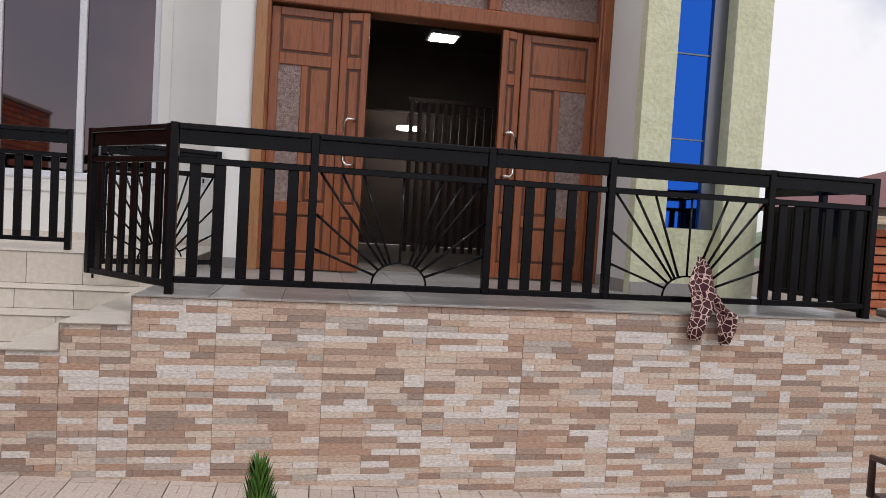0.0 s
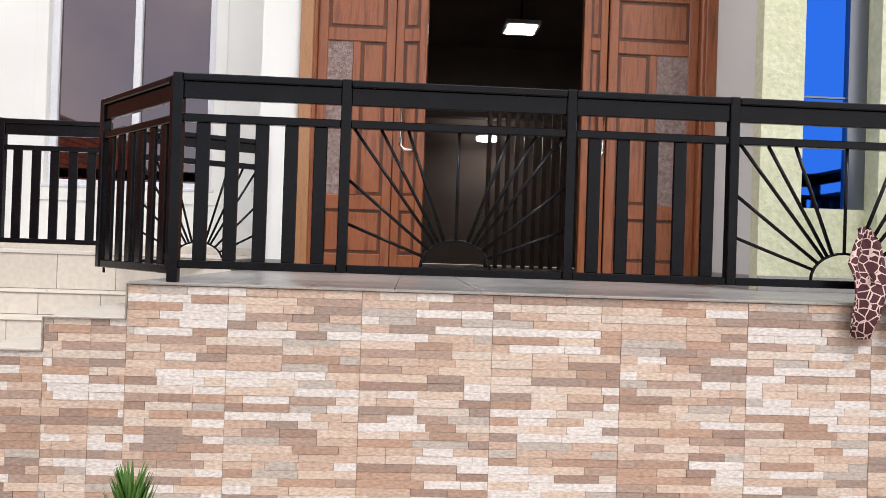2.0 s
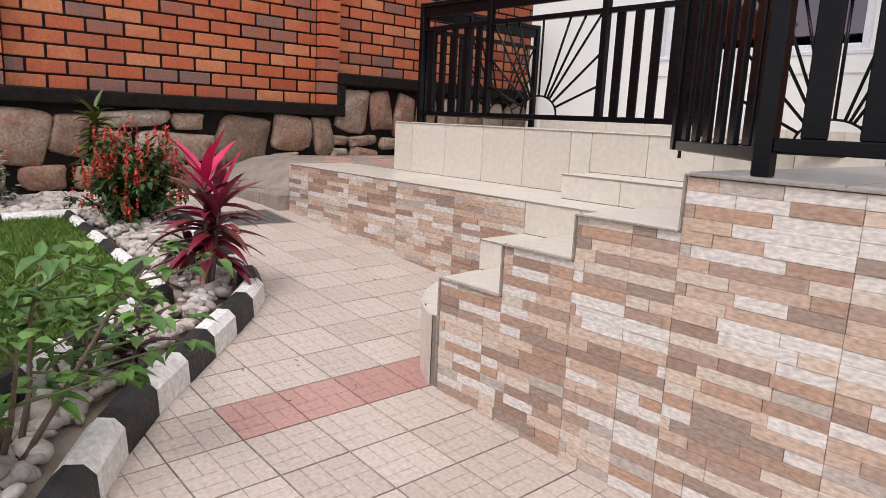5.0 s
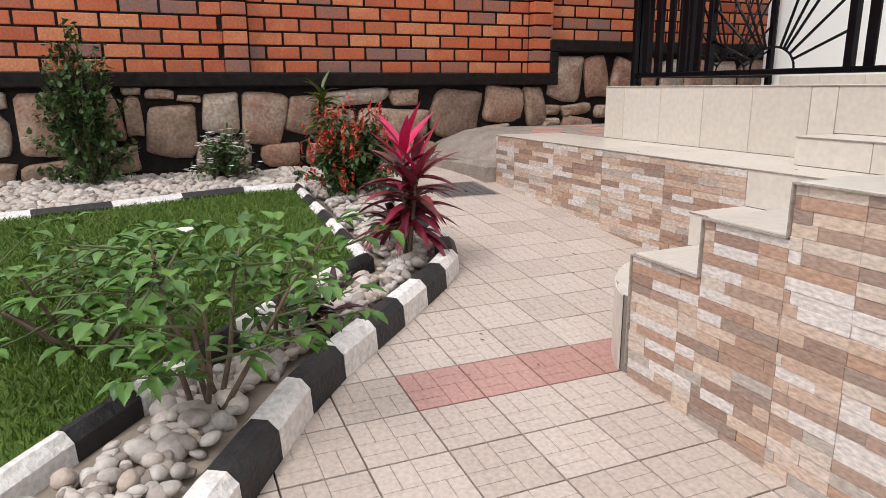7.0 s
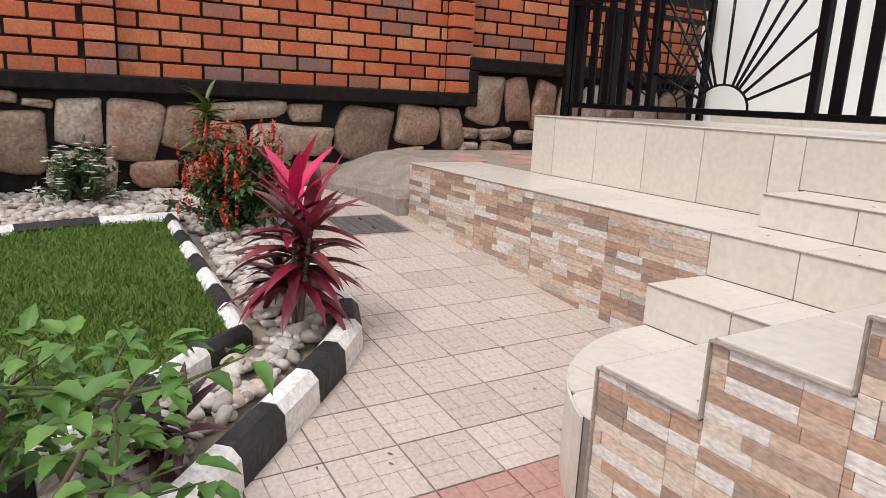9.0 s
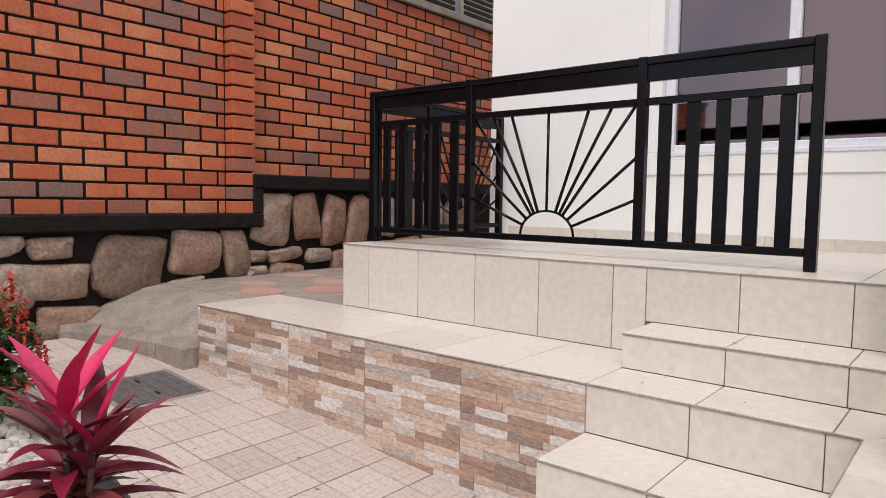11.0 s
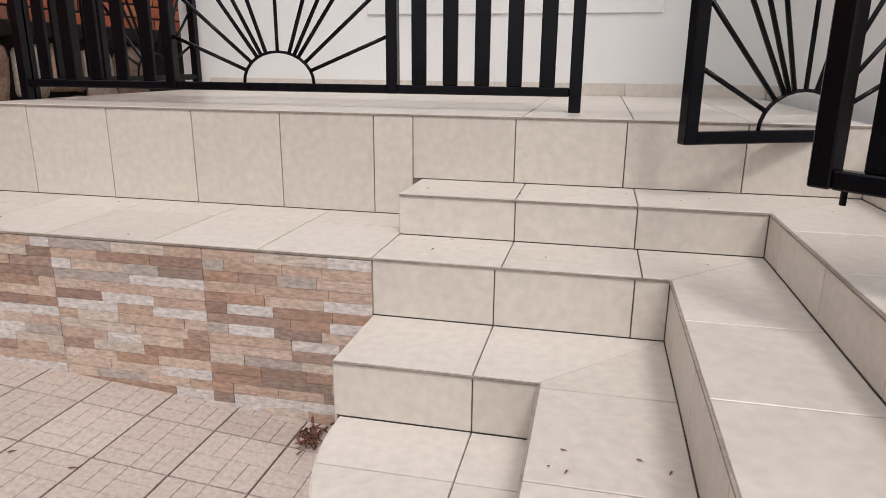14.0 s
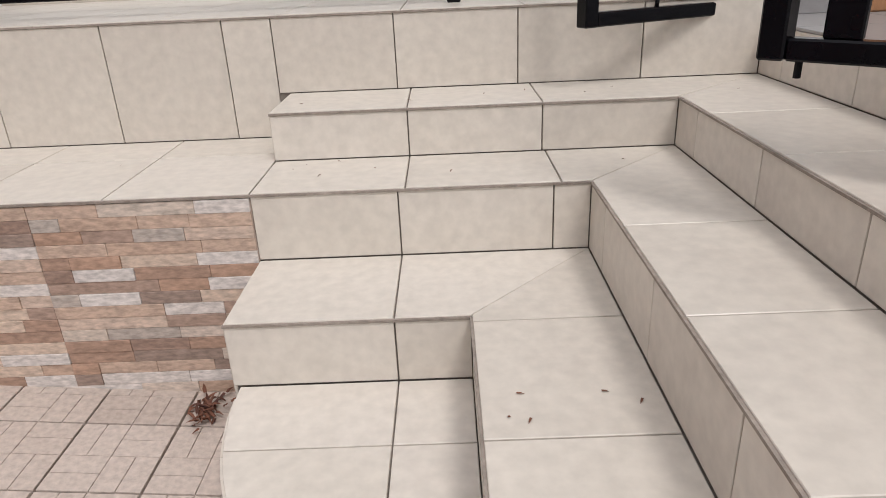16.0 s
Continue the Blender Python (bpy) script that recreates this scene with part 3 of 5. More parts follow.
while x < -0.32:
    x1 = min(x + 0.40, -0.30)
    part("tile", boxed((x + 0.001, WY - 0.010, Z_SIDE), (x1 - 0.001, WY - 0.001, Z_SIDE + 0.075), 0.001), M_cream, skirt)
    x = x1
tagged(part("baseboard_entrance", boxed((-0.325, 1.99, Z_TER), (-0.037, 1.999, Z_TER + 0.09), 0.002), M_grey), "grey tile skirting beside the entrance", "baseboard", kind="structure")
tagged(part("baseboard_right", boxed((3.1, 1.30, Z_TER), (3.111, 1.94, Z_TER + 0.10), 0.002), M_grey), "grey tile skirting on the return wall", "baseboard", kind="structure")
# window
win = thing("window_1", "white aluminium sliding window with brown reflective glass", "window", kind="structure")
for lo, hi in (((wx0, WY + 0.05, wz0), (wx0 + 0.075, WY + 0.16, wz1)), ((wx1 - 0.075, WY + 0.05, wz0), (wx1, WY + 0.16, wz1)), ((wx0 + 0.075, WY + 0.05, wz0), (wx1 - 0.075, WY + 0.16, wz0 + 0.05)), ((wx0 + 0.075, WY + 0.05, wz1 - 0.075), (wx1 - 0.075, WY + 0.16, wz1))):
    part("window_frame", boxed(lo, hi, 0.006), M_alu, win)
part("mullion", boxed((-1.93, WY + 0.045, wz0 + 0.05), (-1.86, WY + 0.13, wz1 - 0.075), 0.006), M_alu, win)
part("window_sill", boxed((wx0 - 0.03, WY - 0.02, wz0 - 0.035), (wx1 + 0.03, WY + 0.05, wz0), 0.006), M_alu, win)
for a, b in ((wx0 + 0.075, -1.93), (-1.86, wx1 - 0.075)):
    part("pane", boxed((a, WY + 0.085, wz0 + 0.05), (b, WY + 0.093, wz1 - 0.075)), M_tint, win)
# dark colour stands for the unlit room behind the glass
wall("wall_behind_window", (wx0 - 0.2, WY + 0.26, 1.0), (wx1 + 0.2, WY + 0.30, 4.7), M_room_dim, "room wall closing the view behind the tinted window, coloured dark for an unlit room")
# socket on the wall
sock = thing("wall_socket", "white double power socket on the house wall", "socket")
part("plate", boxed((-0.745, WY - 0.012, 1.652), (-0.595, WY - 0.001, 1.772), 0.004), M_alu, sock)
for dx in (-0.715, -0.66):
    part("outlet", boxed((dx, WY - 0.015, 1.685), (dx + 0.02, WY - 0.0115, 1.735), 0.002), M_mortar, sock)

# entrance door
door = thing("door_1", "varnished wooden double entrance door standing open between panelled side leaves", "door", kind="structure")
DZ = 3.17
FR = 0.10
part("door_frame", boxed((DX0, 1.97, Z_TER), (DX0 + FR, 2.20, 3.74), 0.01), M_wood, door)
part("architrave", boxed((DX0 - 0.02, 1.945, Z_TER), (DX0 + 0.075, 1.972, 3.74), 0.006), M_wood_pale, door)
part("door_frame", boxed((DX1 - FR, 1.97, Z_TER), (DX1, 2.20, 3.74), 0.01), M_wood, door)
part("architrave", boxed((DX1 - 0.075, 1.945, Z_TER), (DX1 + 0.012, 1.972, 3.74), 0.006), M_wood, door)
part("transom_bar", boxed((DX0 + FR, 1.97, DZ + 0.02), (DX1 - FR, 2.20, DZ + 0.16), 0.01), M_wood, door)
part("head_frame", boxed((DX0 + FR, 1.97, 3.62), (DX1 - FR, 2.20, 3.74), 0.01), M_wood, door)
for a, b in ((DX0 + FR, 1.06), (1.17, 1.95), (2.06, DX1 - FR)):
    part("transom_light", boxed((a, 2.07, DZ + 0.16), (b, 2.085, 3.62)), M_frost, door)
for a in (1.06, 1.95):
    part("transom_post", boxed((a, 1.98, DZ + 0.16), (a + 0.11, 2.19, 3.62), 0.008), M_wood, door)


def leaf(name, x0, x1, label, mirrored=False, narrow=False, z1=DZ):
    """A panelled leaf in the xz plane facing -y: stiles, rails, raised panels and a glazed strip."""
    # backing board in the darkened copy, so the grooves read as shaded
    g = part(name, boxed((x0, 0.012, Z_TER + 0.012), (x1, 0.034, z1)), M_wood_shade, None, label)
    st = 0.075 if not narrow else 0.06
    zc = Z_TER + 0.012
    rails = (zc, zc + 0.14, zc + 0.47, zc + 0.58, zc + 1.74, zc + 1.84, z1 - 0.07, z1)
    for a, b in ((x0, x0 + st), (x1 - st, x1)):
        part("stile", boxed((a, 0, zc), (b, 0.045, z1), 0.006), M_wood, g)
    for a, b in ((rails[0], rails[1]), (rails[2], rails[3]), (rails[4], rails[5]), (rails[6], rails[7])):
        part("rail", boxed((x0 + st, 0, a), (x1 - st, 0.045, b), 0.006), M_wood, g)
    inner = [(x0 + st, x1 - st)]
    mid = (x0 + x1) / 2
    def panel(a, b, c, d, material=M_wood, bev=0.016):
        part("panel", boxed((a + 0.012, 0.004, c + 0.012), (b - 0.012, 0.03, d - 0.012), bev), material, g)
    a, b = inner[0]
    panel(a, b, rails[1], rails[2])
    panel(a, b, rails[5], rails[6])
    if narrow:
        panel(a, b, rails[3], rails[4])
    else:
        part("stile", boxed((mid - 0.03, 0, rails[3]), (mid + 0.03, 0.045, rails[4]), 0.006), M_wood, g)
        g1, g2 = ((a, mid - 0.03), (mid + 0.03, b))
        if mirrored:
            g1, g2 = g2, g1
        part("glazing", boxed((g1[0], 0.010, rails[3]), (g1[1], 0.02, rails[4])), M_frost, g)
        panel(g2[0], g2[1], rails[3], rails[4])
    return g


def set_leaf(g, m):
    g.matrix_basis = m
    g.parent = door


set_leaf(leaf("side_leaf", 0.0, 0.585, "panelled leaf with a frosted glass strip"), pose(DX0 + FR, 2.03, 0))
set_leaf(leaf("side_leaf", 0.0, 0.70, "panelled leaf with a frosted glass strip", True), pose(DX1 - FR - 0.70, 2.03, 0))
la = leaf("door_leaf", 0.0, 0.24, "narrow panelled leaf folded back", narrow=True)
set_leaf(la, pose(0.67, 2.01, 0, 0, 0, -14))
lb = leaf("door_leaf", -0.20, 0.0, "narrow panelled leaf folded back", narrow=True)
set_leaf(lb, pose(2.285, 2.01, 0, 0, 0, 14))
for g, xx, sg in ((la, 0.075, 1), (lb, -0.055, -1)):
    part("door_handle", tube(bmesh.new(), [(xx + sg * 0.08, 0.0, 1.875), (xx + sg * 0.075, -0.045, 1.87), (xx + sg * 0.03, -0.06, 1.87), (xx, -0.066, 1.90), (xx, -0.066, 2.23), (xx + sg * 0.03, -0.06, 2.26), (xx + sg * 0.075, -0.045, 2.26), (xx + sg * 0.08, 0.0, 2.255)], 0.013, 10), M_chrome, g, "polished steel pull handle", smooth=True)
    part("lock_plate", tube(bmesh.new(), [(xx + 0.06, 0.002, 2.06), (xx + 0.06, -0.008, 2.06)], 0.02, 10), M_chrome, g)

# interior hall; its low light is painted into the plaster colour
wall("wall_hall_left", (-0.04, 2.25, Z_TER), (0.06, 8.6, 4.3), M_room_dim, "plastered hall wall with the indoor dimness in its colour")
wall("wall_hall_right", (3.98, 2.25, Z_TER), (4.08, 8.6, 4.3), M_room_dim, "plastered hall wall with the indoor dimness in its colour")
wall("wall_hall_back", (-0.04, 8.6, Z_TER), (4.3, 8.7, 4.3), M_room_dim, "plastered hall end wall with the indoor dimness in its colour")
wall("wall_hall_front", (3.2, 2.15, Z_TER), (4.2, 2.25, 4.3), M_room_dim, "plastered wall beside the entrance with the indoor dimness in its colour")
tagged(part("ceiling", boxed((-0.04, 2.25, 4.2), (4.3, 8.7, 4.4)), M_room_dim), "plastered hall ceiling with the indoor dimness in its colour", "ceiling", kind="structure")
beam = tagged(part("wall_hall_beam", boxed((0.06, 6.9, 3.16), (4.2, 7.1, 4.2)), M_room_dim), "dropped beam across the hall with the indoor dimness in its colour", "beam", kind="structure")
lampo = thing("ceiling_light", "lit square white ceiling light hanging in the hall", "lamp")
lamp_at = (2.08, 5.02, 3.86)
part("housing", boxed((lamp_at[0] - 0.21, lamp_at[1] - 0.21, lamp_at[2]), (lamp_at[0] + 0.21, lamp_at[1] + 0.21, lamp_at[2] + 0.05), 0.008), M_alu, lampo)
part("diffuser", boxed((lamp_at[0] - 0.17, lamp_at[1] - 0.17, lamp_at[2] - 0.012), (lamp_at[0] + 0.17, lamp_at[1] + 0.17, lamp_at[2] - 0.001), 0.004), M_lamp, lampo)
part("stem", tube(bmesh.new(), [(lamp_at[0], lamp_at[1], lamp_at[2] + 0.05), (lamp_at[0], lamp_at[1], 4.2)], 0.012), M_black, lampo)
lamp2 = thing("round_light", "lit round light low in the back of the hall", "lamp")
part("shade", tube(bmesh.new(), [(2.04, 7.9, 2.99), (2.04, 7.9, 3.04)], 0.19, 20), M_lamp, lamp2)
part("stem", tube(bmesh.new(), [(2.04, 7.9, 3.04), (2.04, 7.9, 4.2)], 0.008), M_black, lamp2)
screen = thing("slatted_screen", "dark timber slatted screen in the hall", "screen")
for i in range(11):
    part("slat", boxed((1.86 + 0.13 * i, 6.3, Z_TER), (1.92 + 0.13 * i, 6.36, 3.22), 0.004), M_wick, screen)
part("rail", boxed((1.83, 6.29, 3.22), (3.31, 6.37, 3.28), 0.004), M_wick, screen)

# green pilasters with the blue glazing between them
PY = 1.30
wall("wall_pilaster_left", (3.075, PY - 0.10, Z_TER), (3.355, PY, H_TOP), M_green, "pale green textured stucco pilaster")
wall("wall_pilaster_right", (3.87, PY - 0.10, Z_TER), (4.2, PY + 0.9, H_TOP), M_green, "pale green textured stucco pilaster at the house corner")
wall("wall_under_glass", (3.355, PY + 0.02, Z_TER), (3.87, PY + 0.14, 1.495), M_green, "pale green stucco apron under the blue glazing")
wall("wall_right_return", (4.1, PY + 0.9, Z_TER), (4.2, 9, H_TOP), M_green, "pale green stucco side wall")
tagged(part("baseboard_pilaster", boxed((3.075, PY - 0.112, Z_TER), (3.87, PY - 0.101, Z_TER + 0.10), 0.002), M_grey), "grey tile skirting under the pilasters", "baseboard", kind="structure")
bwin = thing("window_2", "tall strip of deep blue reflective glass between green pilasters", "window", kind="structure")
for z0, z1 in ((1.495, 2.25), (2.25, 2.965), (2.965, 3.9), (3.9, 5.5)):
    part("pane", boxed((3.355, PY + 0.06, z0 + 0.006), (3.74, PY + 0.07, z1 - 0.006)), M_blue, bwin)
part("window_frame", boxed((3.74, PY + 0.03, 1.495), (3.87, PY + 0.09, 5.5), 0.004), M_bluedk, bwin)
for z in (1.495, 2.25, 2.965, 3.9):
    part("transom", boxed((3.355, PY + 0.05, z - 0.006), (3.74, PY + 0.075, z + 0.006)), M_bluedk, bwin)

# ---------- yard beyond the terrace's right end ----------
rb = thing("unfinished_wall", "rough unpointed orange brick wall with planks on top", "wall", kind="structure")
part("core", boxed((5.02, 1.0, -0.4), (6.9, 1.2, 1.55)), M_mortar, rb)
rnd = random.Random(5)
for row in range(14):
    z = 0.55 + row * 0.075
    x = 4.96 + rnd.uniform(0, 0.12) - 0.11 * (row % 2)
    while x < 6.6:
        part("brick", boxed((x, 0.95 + rnd.uniform(-0.02, 0.02), z), (x + 0.215, 1.06, z + 0.062), 0.004), M_brick, rb)
        x += 0.235
for i in range(2):
    part("plank", boxed((4.85, 0.80 + 0.2 * i, 1.62 + 0.04 * i), (6.8, 0.92 + 0.2 * i, 1.66 + 0.04 * i), 0.005), M_plank, rb)
lowb = thing("boundary_wall", "dark brick boundary wall with a concrete coping", "wall", kind="structure")
part("core", boxed((4.8, 0.30, -0.6), (6.9, 0.42, 0.92)), M_mortar, lowb)
for row in range(16):
    z = -0.35 + row * 0.078
    for i in range(10):
        x = 4.77 + i * 0.225 - 0.11 * (row % 2)
        if x > 4.70:
            part("brick", boxed((x, 0.285, z), (x + 0.205, 0.31, z + 0.062), 0.004), M_wick, lowb)
part("coping", boxed((4.72, 0.26, 0.92), (6.9, 0.46, 0.98), 0.01), M_conc, lowb)
nb = thing("neighbour_house", "distant house under a maroon tiled hip roof", "house")
part("wall", boxed((28.5, 21, -1), (48, 34, 3.4)), M_conc, nb)
bm = bmesh.new()
pts = [bm.verts.new(p) for p in ((27.0, 20, 3.3), (50, 20, 3.3), (50, 36, 3.3), (27.0, 36, 3.3), (38, 27, 7.6), (44, 27, 7.6))]
for f in ((0, 1, 5, 4), (1, 2, 5), (2, 3, 4, 5), (3, 0, 4), (3, 2, 1, 0)):
    bm.faces.new([pts[i] for i in f])
part("roof", bm, M_roof, nb)
hill = bmesh.new()
hg = [[hill.verts.new((43 + 8 * i, 45 + 6 * j, -2 + 7.5 * math.exp(-((i - 3) ** 2 + (j - 3) ** 2) / 7) + noise.noise((i, j, 0)) * 0.6)) for j in range(7)] for i in range(9)]
for i in range(8):
    for j in range(6):
        hill.faces.new((hg[i][j], hg[i + 1][j], hg[i + 1][j + 1], hg[i][j + 1]))
tagged(part("backdrop_hill", hill, M_leaf_dk), "dark wooded hill in the distance", "hill", kind="structure")

# brown resin chair in the yard
chair = thing("resin_chair", "dark brown resin garden chair in the yard", "chair", at=(3.78, -1.10, slope(3.6)), rz=176)
bm = bmesh.new()
prof = [(-0.26, 0.40, 0.0), (-0.27, 0.44, 0.22), (-0.235, 0.46, 0.40), (-0.13, 0.48, 0.50), (0.0, 0.485, 0.53), (0.13, 0.48, 0.50), (0.235, 0.46, 0.40), (0.27, 0.44, 0.22), (0.26, 0.40, 0.0)]
tube(bm, [(a, b - 0.2, c + 0.40) for a, b, c in prof], 0.022, 8)
part("back_frame", bm, M_wick, chair, smooth=True)
for i in range(7):
    x = -0.19 + 0.0633 * i
    part("back_slat", boxed((x - 0.022, 0.215, 0.42), (x + 0.022, 0.228, 0.84 + 0.05 * math.cos(x * 7)), 0.004), M_wick, chair)
part("seat", boxed((-0.26, -0.25, 0.385), (0.26, 0.23, 0.42), 0.012), M_wick, chair)
for sx in (-1, 1):
    part("arm_rest", tube(bmesh.new(), [(sx * 0.27, 0.22, 0.62), (sx * 0.29, 0.0, 0.64), (sx * 0.28, -0.22, 0.62), (sx * 0.26, -0.24, 0.40)], 0.02, 8), M_wick, chair, smooth=True)
    for y in (-0.22, 0.20):
        part("leg", tube(bmesh.new(), [(sx * 0.23, y, 0.39), (sx * 0.26, y * 1.15, 0.0)], [0.026, 0.02], 8), M_wick, chair)

# ---------- left boundary wall ----------
BX, PX = -6.0, -5.90      # recessed face and pilaster face
Z_B = 1.165
Z_T = 3.46
def rect_pieces(y0, y1, z0, z1, pitch, length, joint):
    rows = []
    k = 0
    z = z0
    while z < z1 - 0.02:
        y = y0 - (length / 2 if k % 2 else 0)
        while y < y1:
            a, b = max(y, y0), min(y + length - joint, y1)
            if b - a > 0.05:
                rows.append((a, b, z, min(z + pitch - joint, z1)))
            y += length
        z += pitch
        k += 1
    return rows


bwall = tagged(part("wall_brick", boxed((BX - 0.2, -7, -0.3), (BX - 0.012, 7.2, Z_T)), M_mortar), "tall orange brick boundary wall with black joints over rubble stone", "wall", kind="structure")
near, far = [], []
for y0, y1, z0, proud in ((-7, -0.892, Z_B, 0), (-0.67, 2.20, Z_B, 0), (-0.892, -0.69, Z_B, 1), (2.205, 2.44, Z_B, 1), (2.47, 7.2, Z_B + 0.345, 0)):
    for a, b, c, d in rect_pieces(y0, y1, z0, Z_T - 0.01, 0.122, 0.312 if not proud else 0.60, 0.018):
        (near if -1.9 < a < 4.6 else far).append((a, b, c, d, proud))
def brick_bm(bm, a, b, c, d, proud):
    face = BX + (0.10 if proud else 0.0)
    return box(bm, (BX - 0.012, a + 0.002, c), (face + rnd.uniform(-0.003, 0.003), b - 0.002, d), 0.005)
for q in near[:300]:
    part("brick", brick_bm(bmesh.new(), *q), M_brick, bwall)
bm = bmesh.new()
for q in near[300:] + far:
    brick_bm(bm, *q)
tagged(part("brickwork", bm, M_brick_far, bwall), kind="stuff")
tagged(part("trim_coping", boxed((BX - 0.24, -7, Z_T), (BX + 0.04, 7.2, Z_T + 0.08), 0.008), M_conc), "pale concrete coping on the brick wall", "coping", kind="structure")
bm = bmesh.new()
box(bm, (BX - 0.02, -7, Z_B - 0.125), (BX + 0.12, 2.512, Z_B), 0.012)
box(bm, (BX - 0.02, 2.407, Z_B), (BX + 0.12, 2.512, Z_B + 0.215), 0.012)
box(bm, (BX - 0.02, 2.407, Z_B + 0.215), (BX + 0.12, 7.2, Z_B + 0.345), 0.012)
tagged(part("trim_band", bm, M_mortar), "black painted band stepping up between brick and stone", "trim", kind="structure")
plinth = tagged(part("wall_rubble", boxed((BX - 0.15, -7, -0.4), (BX + 0.03, 7.2, Z_B - 0.05)), M_mortar), "rubble stone plinth with raised black mortar", "wall", kind="structure")
part("mortar", boxed((BX - 0.15, 2.45, Z_B - 0.05), (BX + 0.03, 7.2, Z_B + 0.28)), M_mortar, plinth)


def rubble(y0, y1, z0, z1, seed):
    """Fills a stretch of plinth with uneven stones in broken courses."""
    r = random.Random(seed)
    y = y0
    while y < y1 - 0.1:
        w = r.uniform(0.28, 0.62)
        w = min(w, y1 - y)
        splits = [z0]
        if r.random() < 0.30:
            splits.append(z1)
        elif r.random() < 0.7:
            splits += [z0 + (z1 - z0) * r.uniform(0.22, 0.5), z1]
        else:
            splits += [z0 + (z1 - z0) * r.uniform(0.2, 0.32), z0 + (z1 - z0) * r.uniform(0.72, 0.82), z1]
        for a, b in zip(splits, splits[1:]):
            cells = [(y, y + w)]
            if w > 0.36 and (b - a) < 0.22 and r.random() < 0.6:
                m = y + w * r.uniform(0.35, 0.65)
                cells = [(y, m), (m, y + w)]
            for c0, c1 in cells:
                stone((c0 + c1) / 2, (a + b) / 2, (c1 - c0) / 2 - 0.017, (b - a) / 2 - 0.017, r)
        y += w


def stone(cy, cz, ry, rz, r):
    bm = bmesh.new()
    n = 16
    ex = r.uniform(0.28, 0.46)
    ph = r.uniform(0, 6)
    tilt = r.uniform(-0.2, 0.2)
    def pt(a, k, x):
        c, s = math.cos(a), math.sin(a)
        u = math.copysign(abs(c) ** ex, c) * ry * k
        v = math.copysign(abs(s) ** ex, s) * rz * k
        wob = 1 + 0.055 * math.sin(3 * a + ph) + 0.035 * math.sin(5 * a + 2 * ph)
        return (x, cy + (u + tilt * v) * wob, cz + (v - tilt * u * 0.6) * wob)
    x0 = BX + 0.02
    rings = [[bm.verts.new(pt(2 * math.pi * i / n, k, x0 + dx + (0.008 * math.sin(i * 1.3 + ph) if k < 0.9 else 0))) for i in range(n)] for k, dx in ((1, 0), (0.98, 0.045), (0.88, 0.065), (0.45, 0.075))]
    for a, b in zip(rings, rings[1:]):
        for i in range(n):
            bm.faces.new((a[i], a[(i + 1) % n], b[(i + 1) % n], b[i]))
    bm.faces.new(rings[-1])
    part("stone", bm, M_stone, plinth, smooth=True)


# the stones beside the walk, one by one: middle along the wall, height, half length, half height
rr = random.Random(3)
LOW_STONES = [(-1.67, 0.78, 0.07, 0.17), (-1.89, 0.77, 0.13, 0.2), (-1.84, 0.42, 0.19, 0.11), (-1.67, 1.0, 0.08, 0.035), (-1.45, 0.97, 0.12, 0.045), (-1.21, 0.93, 0.1, 0.03), (-1.37, 0.65, 0.21, 0.23), (-0.95, 0.8, 0.16, 0.18), (-0.58, 0.75, 0.2, 0.24), (-0.22, 0.77, 0.15, 0.18), (-0.44, 0.41, 0.18, 0.11), (-0.95, 0.43, 0.24, 0.14), (0.3, 0.93, 0.32, 0.075), (0.79, 0.92, 0.15, 0.08), (0.12, 0.66, 0.16, 0.17), (-0.05, 0.4, 0.16, 0.1)]
HIGH_STONES = [(0.81, 0.68, 0.24, 0.13), (1.35, 0.75, 0.27, 0.25), (0.91, 0.37, 0.24, 0.13), (1.5, 0.37, 0.28, 0.10), (1.89, 0.82, 0.23, 0.19), (2.27, 0.79, 0.12, 0.21), (1.81, 0.56, 0.16, 0.05), (2.15, 0.51, 0.17, 0.05), (2.66, 1.08, 0.2, 0.24), (3.05, 1.09, 0.15, 0.22), (3.39, 1.05, 0.14, 0.25), (3.72, 1.02, 0.15, 0.28), (2.48, 0.75, 0.1, 0.055), (2.47, 0.62, 0.11, 0.045), (2.79, 0.75, 0.19, 0.06), (2.81, 0.58, 0.2, 0.09), (3.2, 0.72, 0.16, 0.07), (3.5, 0.64, 0.14, 0.12), (0.5, 0.67, 0.2, 0.15)]
for cy, cz, ry, rz in LOW_STONES + HIGH_STONES:
    stone(cy - 0.01, cz + (0.03 if cy > 1.6 else 0.01), ry, rz, rr)
rubble(-5.2, -2.05, 0.22, Z_B - 0.14, 3)
rubble(3.92, 5.6, 0.55, Z_B + 0.17, 8)

# neighbour's block beyond the wall
nbk = thing("neighbour_building", "blue-grey rendered building with a louvred window behind the wall", "building")
part("wall", boxed((-12, 3.2, 0), (-8.6, 14, 8)), M_blue_wall, nbk)
for i in range(2):
    y = 7.55 + 1.15 * i
    fr = part("window", boxed((-8.6, y, 4.62), (-8.54, y + 1.0, 5.32), 0.01), M_conc, nbk)
    for k in range(6):
        part("louvre", boxed((-8.545, y + 0.06, 4.68 + 0.1 * k), (-8.52, y + 0.94, 4.74 + 0.1 * k), 0.004), M_mortar, fr)

# upper ledge floor with set flagstones, behind the low kerb
path = tagged(part("floor_path", prism(bmesh.new(), [(-5.97, 1.55), (-4.735, 1.60), (-4.735, Y_TER), (-4.055, Y_TER), (-4.055, 3.6), (-5.97, 3.6)], -0.2, Z3 - 0.012), M_conc), "rough concrete path with pink flagstones by the wall", "path", kind="structure")
